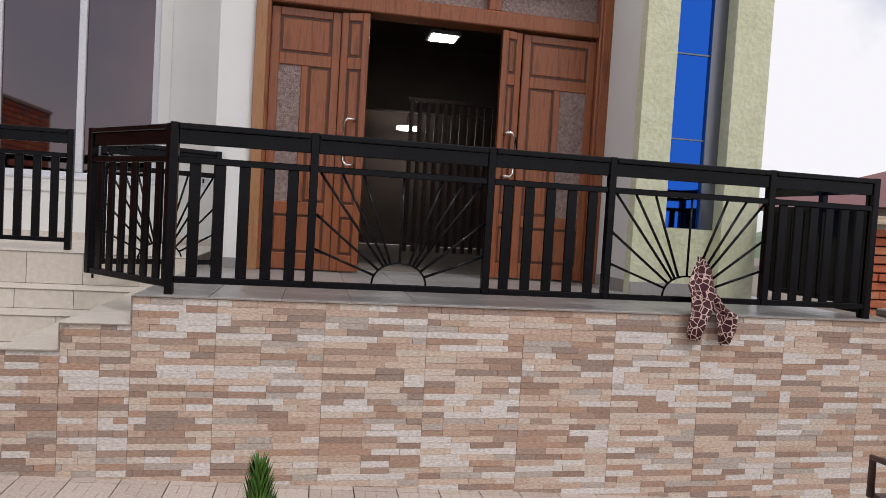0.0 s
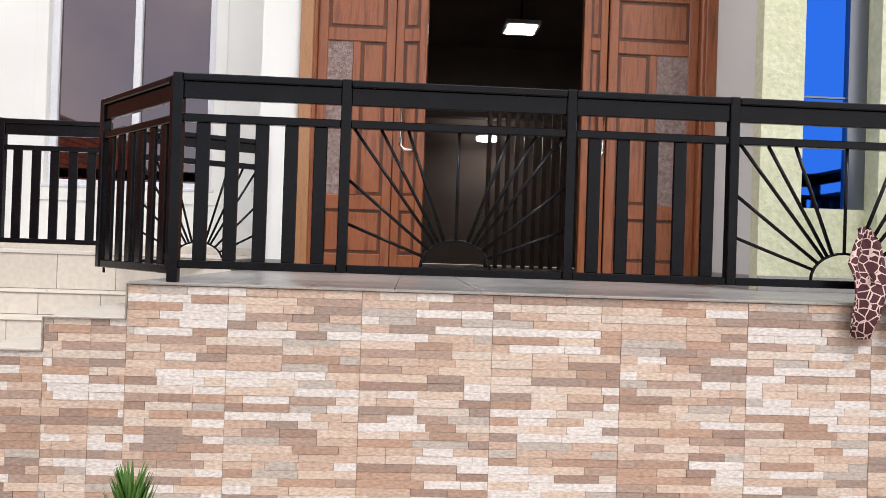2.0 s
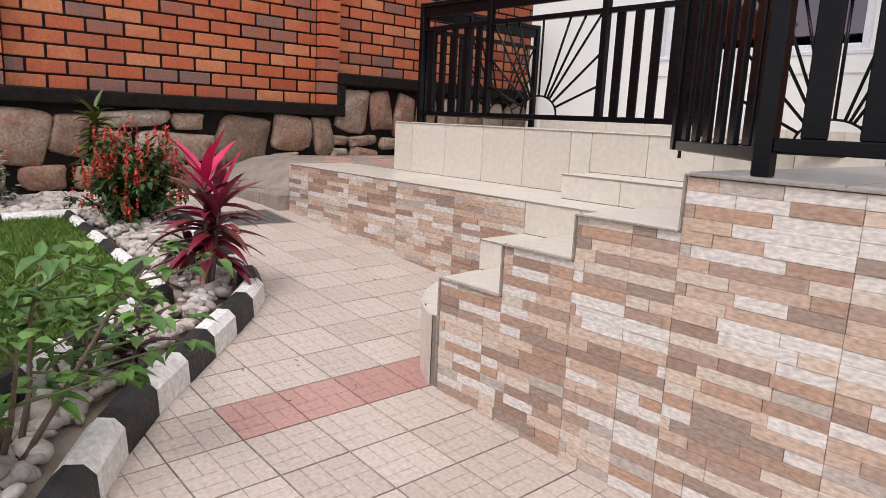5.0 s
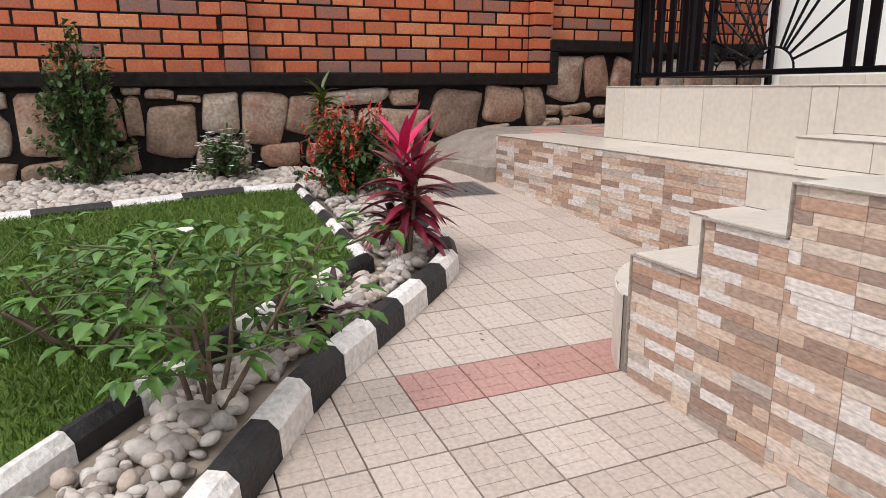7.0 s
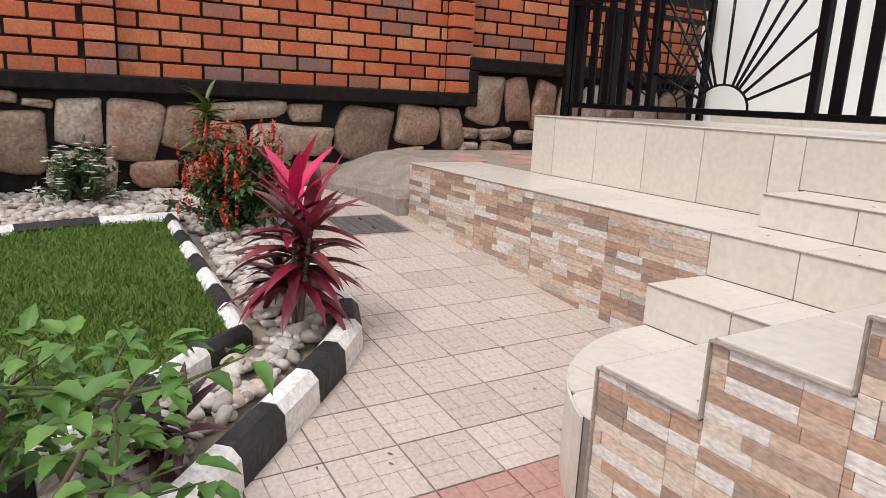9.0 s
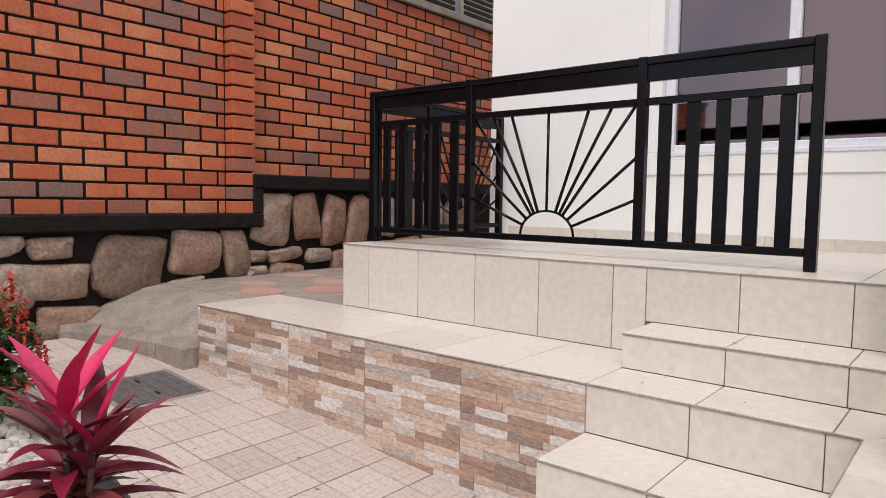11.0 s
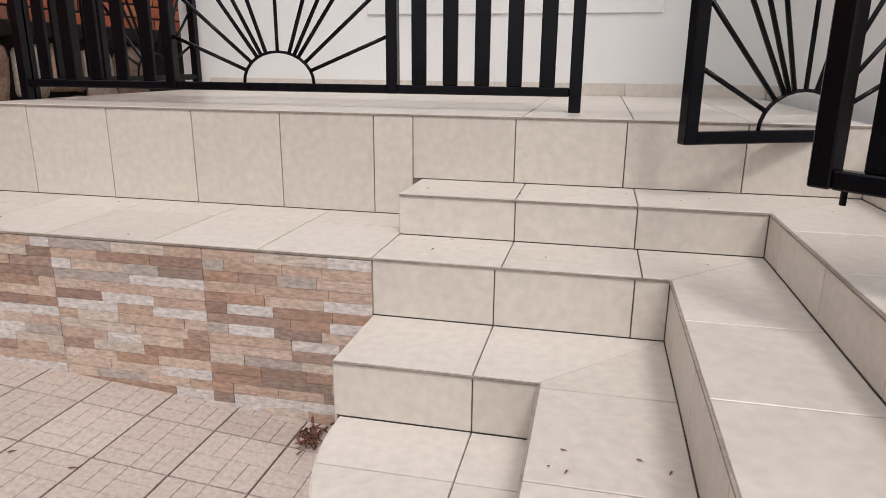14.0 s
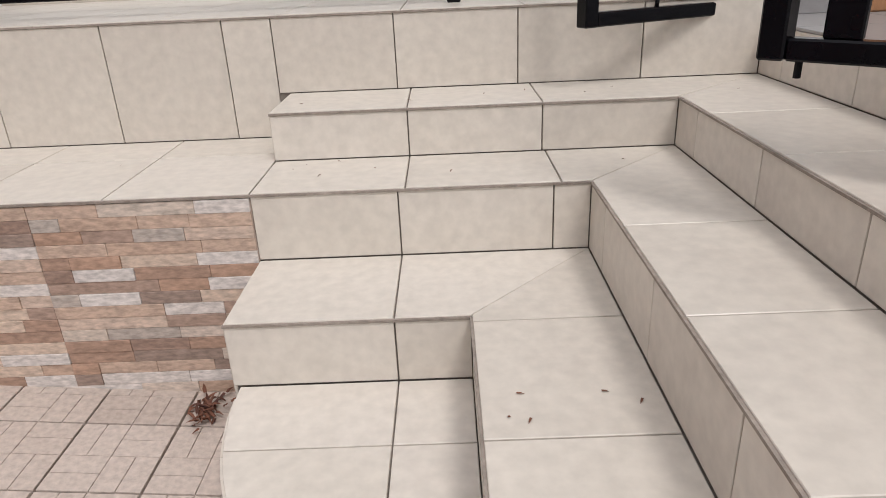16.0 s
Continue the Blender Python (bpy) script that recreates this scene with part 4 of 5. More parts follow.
for i, (fx, fy, fr_) in enumerate(((-5.0, 1.86, 0.16), (-5.4, 2.1, 0.15), (-4.75, 2.25, 0.17), (-5.1, 2.6, 0.16), (-5.6, 2.7, 0.14), (-4.5, 2.75, 0.15), (-4.8, 3.1, 0.16))):
    part("flagstone", prism(bmesh.new(), [(fx + fr_ * 1.2 * math.cos(a * 0.628 + i) * (1 + 0.1 * math.sin(3 * a)), fy + fr_ * math.sin(a * 0.628 + i)) for a in range(10)], Z3 - 0.02, Z3 - 0.004, 0.003), M_flag_pink, path)
bm = bmesh.new()
sheet = [[bm.verts.new((x, ya + (yb - ya) * k / 4, 0.36 + (Z3 - 0.013 - 0.36) * math.sin(k / 4 * math.pi / 2))) for k in range(5)] for x, ya, yb in ((-4.736, 1.22, 1.61), (-5.2, 1.17, 1.60), (-5.6, 1.06, 1.58), (-5.97, 0.92, 1.56))]
for a, b in zip(sheet, sheet[1:]):
    for k in range(4):
        bm.faces.new((a[k], a[k + 1], b[k + 1], b[k]))
part("apron", bm, M_conc, path, smooth=True)
# grey concrete edging blocks in front of the path
edging = thing("concrete_edging", "grey rounded concrete edging blocks below the path", "kerb", kind="structure")
ep = [(-4.74, 1.15), (-5.05, 1.13), (-5.35, 1.08), (-5.65, 0.98), (-5.95, 0.85)]
for (a, b), (c, d) in zip(ep, ep[1:]):
    bm = bmesh.new()
    z0 = slope(a) - 0.05
    h = 0.43
    prism(bm, [(a - 0.004, b - 0.07), (c + 0.004, d - 0.07), (c + 0.004, d + 0.12), (a - 0.004, b + 0.12)][::-1], z0, 0.385, 0.04)
    part("block", bm, M_conc, edging)

# ---------- stone cladding strips ----------
def clad_rows(x0, x1, bottom, top_of, row_h, seed, panel=0.6, phase=0.0):
    r = random.Random(seed)
    out = []
    z_top = max(top_of(x0 + 0.01), top_of(x1 - 0.01))
    k = 0
    z = z_top
    while z > bottom:
        z -= row_h
        p = math.floor((x0 - phase) / panel) * panel + phase
        while p < x1:
            cuts = [p]
            c = p + r.choice((0.08, 0.13, 0.19, 0.25, 0.31))
            while c < p + panel - 0.06:
                cuts.append(c)
                c += r.choice((0.14, 0.17, 0.21, 0.26))
            cuts.append(p + panel)
            for a, b in zip(cuts, cuts[1:]):
                a, b = max(a, x0), min(b, x1)
                if b - a < 0.012:
                    continue
                t = min(top_of(a + 0.002), top_of(b - 0.002))
                if top_of(a + 0.002) != top_of(b - 0.002):
                    for s in (X3, X4, X_TER):
                        if a < s < b:
                            for aa, bb in ((a, s), (s, b)):
                                tt = top_of((aa + bb) / 2)
                                if z < tt - 0.01 and bb - aa > 0.012:
                                    out.append((aa, bb, z, min(z + row_h, tt)))
                            break
                    continue
                if z < t - 0.008:
                    out.append((a, b, z, min(z + row_h, t)))
            p += panel
        k += 1
    return out


def strip_bm(bm, y, a, b, z0, z1, r, tile_edge=0.6):
    d = r.choice((0.004, 0.005, 0.006, 0.0075))
    g = 0.0007 if abs((a / tile_edge) - round(a / tile_edge)) < 0.004 else 0.0006
    return box(bm, (a + g, y - d, z0 + 0.0002), (b - 0.0006, y + 0.004, z1 - 0.0002), 0.0012)


def profile(x):
    return Z2 - 0.012 if x < X3 else Z3 - 0.012 if x < X4 else Z4 - 0.008 if x < X_TER else Z_TER - 0.014


front = tagged(part("wall_front", boxed((X2, Y_F + 0.004, -0.6), (X_TER, Y_F + 0.012, Z2 - 0.012)), M_grout), "terrace retaining wall faced with split-stone strip tiles", "wall", kind="structure")
part("backing", boxed((X3, Y_F + 0.0045, Z2 - 0.012), (X_TER, Y_F + 0.0118, Z3 - 0.012)), M_grout, front)
part("backing", boxed((X4, Y_F + 0.005, Z3 - 0.012), (X_TER, Y_F + 0.0115, Z4 - 0.008)), M_grout, front)
part("backing", boxed((X_TER, Y_F + 0.0042, -0.6), (4.62, Y_F + 0.0118, Z_TER - 0.014)), M_grout, front)
rs = random.Random(11)
strips = clad_rows(X2, 4.62, -0.36, profile, 0.0375, 21, panel=0.605, phase=0.01)
strips.sort(key=lambda s: s[0])
for a, b, z0, z1 in strips[:300]:
    part("strip", strip_bm(bmesh.new(), Y_F + 0.004, a, b, z0, z1, rs), M_clad, front)
bm = bmesh.new()
for a, b, z0, z1 in strips[300:]:
    strip_bm(bm, Y_F + 0.004, a, b, z0, z1, rs)
tagged(part("strips", bm, M_clad_far, front), kind="stuff")
low = tagged(part("wall_ledge", boxed((-4.73, Y3 + 0.004, -0.2), (X_L, Y3 + 0.012, Z3 - 0.012)), M_grout), "low ledge wall faced with split-stone strip tiles", "wall", kind="structure")
for a, b, z0, z1 in clad_rows(-4.73, X_L - 0.002, -0.10, lambda x: Z3 - 0.012, 0.0375, 33, phase=-2.01):
    if z1 > slope(a) - 0.04:
        part("strip", strip_bm(bmesh.new(), Y3 + 0.004, a, b, z0, z1, rs, 99), M_clad, low)
for y0, y1 in ((Y3, Y_TER),):
    part("end_face", boxed((-4.734, Y3 + 0.012, -0.2), (-4.726, Y_TER, Z3 - 0.012)), M_clad, low)
# thin metal edge trims on the stepped wall top
trim = thing("trim_edge", "thin grey edging strip along the stepped wall top", "trim", kind="structure")
for a, b, z in ((X2, X3, Z2), (X3, X4, Z3), (X4, X_TER, Z4 + 0.004), (X_TER, 4.62, Z_TER)):
    part("strip", boxed((a - 0.006, Y_F - 0.012, z - 0.011), (b - 0.006 if b < 4 else b, Y_F + 0.003, z - 0.005), 0.001), M_conc, trim)
for x, z0, z1 in ((X2, 0.0, Z2), (X3, Z2, Z3), (X4, Z3, Z4 + 0.004), (X_TER, Z4 + 0.004, Z_TER)):
    part("upright", boxed((x - 0.006, Y_F - 0.012, z0 - 0.005), (x - 0.0005, Y_F + 0.003, z1 - 0.011), 0.001), M_conc, trim)

# ---------- pavers ----------
P, PX0, PY0 = 0.257, -1.742, 0.502
def paver_mesh(name, material):
    bm = bmesh.new()
    e = 0.0030
    box(bm, (e, e, -0.04), (P - e, P - e, -0.006))
    h = P / 2
    for cx in (0, 1):
        for cy in (0, 1):
            along = (cx + cy) % 2 == 0
            for k in (0, 1):
                if along:
                    lo, hi = (cx * h, cy * h + k * h / 2), (cx * h + h, cy * h + k * h / 2 + h / 2)
                else:
                    lo, hi = (cx * h + k * h / 2, cy * h), (cx * h + k * h / 2 + h / 2, cy * h + h)
                g = 0.0009
                x0, y0, x1, y1 = max(lo[0] + g, e), max(lo[1] + g, e), min(hi[0] - g, P - e), min(hi[1] - g, P - e)
                box(bm, (x0, y0, -0.008), (x1, y1, 0.0), 0.001)
    return mesh_of(name, bm, material)


pav_a, pav_r = paver_mesh("paver", M_paver), paver_mesh("paver_red", M_paver_red)
pavement = thing("pavement", "beige concrete pavers with a pressed basket-weave pattern", "pavement", kind="structure")


OUT = [(-0.71, -1.657), (-1.0, -1.49), (-1.33, -1.28), (-1.58, -1.12), (-1.79, -0.945), (-2.08, -0.655), (-2.45, -0.29), (-2.68, -0.09), (-2.86, 0.0), (-3.24, 0.05), (-3.87, 0.16), (-5.0, 0.30)]


def kerb_y(x):
    """Outer edge of the kerb at x: it runs diagonally, then turns back along the walk."""
    return float(np.interp(x, [p[0] for p in OUT[::-1]], [p[1] for p in OUT[::-1]]))


cells = []
for i in range(-18, 27):
    for j in range(-28, 5):
        x, y = PX0 + i * P, PY0 + j * P
        cx_, cy_ = x + P / 2, y + P / 2
        if x < -6.0 or (cx_ > -4.7 and cy_ > Y3 + 0.12) or (x < -4.6 and cy_ > 1.25) or (cx_ > -1.1 and cy_ > 0.12) or (cx_ < -0.6 and cy_ < kerb_y(cx_) - 0.2) or (-4.75 < cx_ < -4.3 and 0.55 < cy_ < 0.95):
            continue
        cells.append((abs(x + 1.6) + abs(y), x, y, i == 0 and -6 < j < -1))
cells.sort()
tiltq = random.Random(4)
rest = []
for n_, (_, x, y, red) in enumerate(cells):
    m = Matrix.Translation((x, y, slope(x))) @ Euler((tiltq.uniform(-0.003, 0.003), (0.05 if x > -1.5 else 0.08) + tiltq.uniform(-0.003, 0.003), 0)).to_matrix().to_4x4()
    if n_ < 300:
        ob = new("paver", pav_r if red else pav_a)
        ob.parent = pavement
        ob.matrix_basis = m
    else:
        rest.append(m)
verts, faces = [], []
base_v = [v.co.copy() for v in pav_a.vertices]
base_f = [tuple(p.vertices) for p in pav_a.polygons]
for m in rest:
    o = len(verts)
    verts += [tuple(m @ v) for v in base_v]
    faces += [tuple(i + o for i in f) for f in base_f]
me = bpy.data.meshes.new("pavers_beyond")
me.from_pydata(verts, [], faces)
me.materials.append(M_paver)
ob = new("pavers_beyond", me)
ob.parent = pavement
tagged(ob, kind="stuff")
man = thing("manhole_cover", "worn dark square drain cover in the pavers", "cover", at=(-4.569, 0.759, slope(-4.569)))
tilt_m = Matrix.Rotation(0.08, 4, "Y")
part("frame", prism(bmesh.new(), R(-0.257, 0.257, -0.257, 0.257), -0.06, -0.001), M_conc, man)
part("lid", prism(bmesh.new(), R(-0.225, 0.225, -0.225, 0.225), -0.05, 0.006, 0.004), M_iron, man)
for i in range(6):
    part("rib", boxed((-0.2, -0.185 + 0.07 * i, 0.005), (0.2, -0.165 + 0.07 * i, 0.010), 0.001), M_iron, man)
for dx in (-0.12, 0.12):
    part("lifting_slot", boxed((dx - 0.025, -0.006, 0.008), (dx + 0.025, 0.006, 0.012), 0.001), M_mortar, man)
man.matrix_basis = man.matrix_basis @ tilt_m

# ---------- planted bed ----------
def bed_slope(x):
    """Height of the planted bed, which levels out towards the boundary wall."""
    return slope(x) if x > -3 else slope(-3) - 0.05 * (x + 3)


def kerb_run(name, label, pts, width, h, start, seg=0.30, inner=1):
    """Painted kerb blocks, black and white in turn, along a bent line."""
    k = thing(name, label, "kerb", kind="structure")
    dist = [0]
    for p, q in zip(pts, pts[1:]):
        dist.append(dist[-1] + math.dist(p, q))
    def at(s):
        for i in range(len(pts) - 1):
            if s <= dist[i + 1] or i == len(pts) - 2:
                f = (s - dist[i]) / (dist[i + 1] - dist[i])
                p, q = pts[i], pts[i + 1]
                d = Vector((q[0] - p[0], q[1] - p[1])).normalized()
                return p[0] + (q[0] - p[0]) * f, p[1] + (q[1] - p[1]) * f, d
    n = max(1, round(dist[-1] / seg))
    for i in range(n):
        a, b = at(dist[-1] * i / n + 0.002), at(dist[-1] * (i + 1) / n - 0.002)
        na, nb_ = Vector((-a[2].y, a[2].x)) * inner, Vector((-b[2].y, b[2].x)) * inner
        o = [(a[0], a[1]), (b[0], b[1])]
        bm = bmesh.new()
        za, zb = bed_slope(a[0]) - 0.06, bed_slope(b[0]) - 0.06
        t = 0.032
        rows = []
        for off, up in ((0, 0), (0.012, h + 0.06 - t), (t + 0.012, h + 0.06), (width - t, h + 0.06), (width, h + 0.06 - t), (width, 0)):
            rows.append((bm.verts.new((a[0] + na.x * off, a[1] + na.y * off, za + up)), bm.verts.new((b[0] + nb_.x * off, b[1] + nb_.y * off, zb + up))))
        for r0, r1 in zip(rows, rows[1:] + rows[:1]):
            bm.faces.new((r0[0], r0[1], r1[1], r1[0]))
        bm.faces.new([r[0] for r in rows][::-1])
        bm.faces.new([r[1] for r in rows])
        part("block", bm, M_kerb_w if (i + start) % 2 else M_kerb_k, k)
    return k


kerb_run("garden_kerb", "chunky kerb painted in black and white blocks round the bed", OUT, 0.13, 0.125, 0, 0.255)
INN = [(-0.9, -2.3), (-1.6, -1.74), (-2.2, -1.2), (-2.55, -0.84), (-2.74, -0.63), (-2.82, -0.51), (-3.2, -0.50), (-4.2, -0.48), (-4.95, -0.46)]
kerb_run("lawn_kerb", "low black and white kerb edging the lawn", INN, 0.10, 0.12, 1, 0.27)
SIDE = [(-4.95, -0.47), (-4.9, -1.05), (-4.6, -2.07), (-4.4, -3.0), (-4.2, -4.2)]
kerb_run("lawn_kerb", "low black and white kerb edging the lawn", SIDE, 0.10, 0.12, 1, 0.50)


def bed_top(x):
    return bed_slope(x) + 0.055


bedpoly = [(-0.6, -2.3), *[(x - 0.06, y - 0.04) for x, y in OUT[:1] + OUT[1:]], (-5.95, 0.6), (-5.95, -7), (-0.6, -7)]
bm = bmesh.new()
bm.faces.new([bm.verts.new((x, y, bed_slope(x) + 0.02)) for x, y in bedpoly][::-1])
tagged(part("ground_bed", bm, M_earth), "soil of the planted bed under the pebbles", "soil", kind="structure")


def inside(poly, x, y):
    c = False
    for (a, b), (d, e) in zip(poly, poly[1:] + poly[:1]):
        if (b > y) != (e > y) and x < (d - a) * (y - b) / (e - b) + a:
            c = not c
    return c


LAWN = [(x - 0.05, y - 0.05) for x, y in INN] + [(x - 0.02, y) for x, y in SIDE[1:]] + [(-0.9, -4.2)]
bm = bmesh.new()
bm.faces.new([bm.verts.new((x, y, bed_slope(x) + 0.075)) for x, y in LAWN][::-1])
tagged(part("ground_lawn", bm, M_turf), "turf under the clipped lawn", "lawn", kind="structure")
g = random.Random(9)
verts, faces = [], []
count = 0
while count < 64000:
    x, y = g.uniform(-5.0, -1.0), g.uniform(-3.8, -0.42)
    if g.random() > 1.0 if x > -3.5 else g.random() > 0.8:
        continue
    if not inside(LAWN, x, y):
        continue
    z = bed_slope(x) + 0.072
    h, a, ln = g.uniform(0.016, 0.042), g.uniform(0, 6.28), g.uniform(0.0, 0.035)
    w = g.uniform(0.0022, 0.004)
    ux, uy = math.cos(a) * w, math.sin(a) * w
    b_ = g.uniform(0, 6.28)
    lx, ly = math.cos(b_) * ln, math.sin(b_) * ln
    o = len(verts)
    verts += [(x - ux, y - uy, z), (x + ux, y + uy, z), (x + lx * 0.5 + ux * 0.7, y + ly * 0.5 + uy * 0.7, z + h * 0.7), (x + lx, y + ly, z + h)]
    faces += [(o, o + 1, o + 2), (o, o + 2, o + 3)]
    count += 1
me = bpy.data.meshes.new("lawn_grass")
me.from_pydata(verts, [], faces)
me.materials.append(M_grass)
tagged(new("lawn_grass", me), "short bright green lawn grass", "grass", kind="stuff")

# pebbles
ico = bmesh.new()
bmesh.ops.create_icosphere(ico, subdivisions=2, radius=1)
iv = np.array([v.co[:] for v in ico.verts])
if_ = [tuple(v.index for v in f.verts) for f in ico.faces]
ico.free()
BED = [(x - 0.11, y - 0.17) for x, y in OUT] + [(-5.9, 0.3), (-5.9, -4.2)] + [(x - 0.1, y) for x, y in SIDE[::-1]] + [(x + 0.03, y + 0.06) for x, y in INN[::-1]]
verts, faces = [], []
n_p = 0
placed = {}
tries = 0
while n_p < 4600 and tries < 90000:
    tries += 1
    x, y = g.uniform(-5.95, -0.7), g.uniform(-4.2, 0.35)
    if not inside(BED, x, y):
        continue
    r = g.uniform(0.018, 0.036) if g.random() < 0.85 else g.uniform(0.036, 0.055)
    key = (int(x / 0.046), int(y / 0.046))
    if placed.get(key, 0) > (1 if r < 0.036 else 0):
        continue
    placed[key] = placed.get(key, 0) + 1
    ax = np.array([r * g.uniform(0.9, 1.4), r * g.uniform(0.75, 1.05), r * g.uniform(0.5, 0.8)])
    a = g.uniform(0, 6.28)
    p = iv * ax
    p = p * (1 + 0.10 * np.sin(iv[:, [1, 2, 0]] * 3 + g.uniform(0, 6)))
    tl = g.uniform(-0.5, 0.5)
    ct, st_ = math.cos(tl), math.sin(tl)
    p = np.stack([p[:, 0] * ct - p[:, 2] * st_, p[:, 1], p[:, 0] * st_ + p[:, 2] * ct], 1)
    ca, sa = math.cos(a), math.sin(a)
    p = np.stack([p[:, 0] * ca - p[:, 1] * sa, p[:, 0] * sa + p[:, 1] * ca, p[:, 2]], 1) + np.array([x, y, bed_top(x) + g.uniform(-0.012, 0.028)])
    o = len(verts)
    verts += p.tolist()
    faces += [tuple(i + o for i in f) for f in if_]
    n_p += 1
me = bpy.data.meshes.new("pebbles")
me.from_pydata(verts, [], faces)
me.materials.append(M_pebble)
for p in me.polygons:
    p.use_smooth = True
tagged(new("pebbles", me), "pale rounded river pebbles filling the bed", "pebbles", kind="stuff")


# ---------- plants ----------
def blade(bm, base, direction, length, width, droop=0.5, fold=0.25, n=5, shape=0.5):
    """One leaf: a folded, drooping strip that tapers to a point."""
    d = Vector(direction).normalized()
    side = d.cross(Vector((0, 0, 1)))
    if side.length < 0.05:
        side = Vector((1, 0, 0))
    side.normalize()
    p = Vector(base)
    rows = []
    for i in range(n + 1):
        f = i / n
        w = width * (math.sin(math.pi * min(1, (f * 0.92 + 0.08)) ** shape) if i < n else 0.02)
        up = side.cross(d).normalized()
        rows.append((bm.verts.new(p - side * w / 2 + up * w * fold), bm.verts.new(p), bm.verts.new(p + side * w / 2 + up * w * fold)))
        d = (d + Vector((0, 0, -droop / n * 1.3))).normalized()
        p = p + d * (length / n)
    for a, b in zip(rows, rows[1:]):
        bm.faces.new((a[0], a[1], b[1], b[0]))
        bm.faces.new((a[1], a[2], b[2], b[1]))


def sph(r, up_bias=0.0):
    while True:
        v = Vector((r.uniform(-1, 1), r.uniform(-1, 1), r.uniform(-1, 1)))
        if 0.05 < v.length < 1:
            v.z += up_bias
            return v.normalized()


def cordyline(name, label, at, h, n, length, width, seed, leafm, hotm=None, n_hot=0, stems=3):
    r = random.Random(seed)
    c = thing(name, label, "plant", at=at)
    tops = []
    for s in range(stems):
        top = (r.uniform(-0.05, 0.05), r.uniform(-0.05, 0.05), h * r.uniform(0.75, 1.1))
        part("stem", tube(bmesh.new(), [(r.uniform(-0.03, 0.03), r.uniform(-0.03, 0.03), -0.03), (top[0] * 0.6, top[1] * 0.6, h * 0.5), top], [0.014, 0.012, 0.010], 7), M_bark, c)
        tops.append(Vector(top))
    bm = bmesh.new()
    for i in range(n):
        t = r.choice(tops)
        f = r.random()
        a = r.uniform(0, 6.28)
        el = -0.15 + 1.3 * f * r.uniform(0.7, 1.0)
        d = Vector((math.cos(a) * math.cos(el), math.sin(a) * math.cos(el), math.sin(el)))
        blade(bm, t + Vector((0, 0, -0.45 * h * (1 - f) + 0.06 * f)), d, length * r.uniform(0.55, 1.05), width * r.uniform(0.7, 1.15), r.uniform(0.3, 0.95), 0.3, 6, 0.75)
    part("foliage", bm, leafm, c, smooth=True)
    if hotm:
        bm = bmesh.new()
        for i in range(n_hot):
            t = r.choice(tops)
            a = r.uniform(0, 6.28)
            el = r.uniform(0.75, 1.5)
            blade(bm, t + Vector((0, 0, 0.04)), (math.cos(a) * math.cos(el), math.sin(a) * math.cos(el), math.sin(el)), length * r.uniform(0.45, 0.72), width * r.uniform(0.9, 1.3), 0.25, 0.35, 6, 0.75)
        part("young_foliage", bm, hotm, c, "hot pink young leaves", smooth=True)
    return c


def shrub(name, label, at, rx, ry, rz, n_st, n_leaf, leaf_l, leaf_w, seed, leafm, flower=None, n_fl=0, fl=0.02, base=0.1, spikes=False, droop=0.5):
    """A loose shrub: forked stems, leaves set along outward twigs, and flowers at the tips."""
    r = random.Random(seed)
    c = thing(name, label, "shrub", at=at)
    tips = []
    for i in range(n_st):
        d = sph(r, 0.55)
        tip = Vector((d.x * rx, d.y * ry, base + abs(d.z) * rz)) * r.uniform(0.65, 1.0)
        mid = Vector((tip.x * 0.4, tip.y * 0.4, tip.z * 0.6))
        part("stem", tube(bmesh.new(), [(r.uniform(-0.04, 0.04), r.uniform(-0.04, 0.04), -0.03), mid, tip], [0.007, 0.005, 0.002], 5), M_bark, c)
        tips.append((mid, tip))
    bm = bmesh.new()
    for i in range(n_leaf):
        a, b = r.choice(tips)
        f = r.random()
        p = a.lerp(b, f) if r.random() < 0.75 else a * (0.35 + 0.65 * f)
        d = (b - a).normalized() * 0.5 + sph(r, 0.15)
        blade(bm, p + sph(r) * 0.03, d, leaf_l * r.uniform(0.6, 1.15), leaf_w * r.uniform(0.7, 1.1), droop * r.uniform(0.5, 1.5), 0.16, 4, 0.62)
    part("foliage", bm, leafm, c, smooth=True)
    if flower:
        bm = bmesh.new()
        for i in range(n_fl):
            a, b = r.choice(tips)
            p = b + sph(r) * 0.05
            if spikes:
                for k in range(9):
                    blade(bm, p + Vector((0, 0, 0.012 * k)), sph(r, 0.2), fl, fl * 0.6, 0.3, 0.2, 2)
            else:
                for k in range(5):
                    an = k * 1.257
                    blade(bm, p, (math.cos(an), math.sin(an), 0.5), fl, fl * 0.8, 0.3, 0.1, 2)
        tagged(part("blossom", bm, flower, c), kind="stuff")
    return c


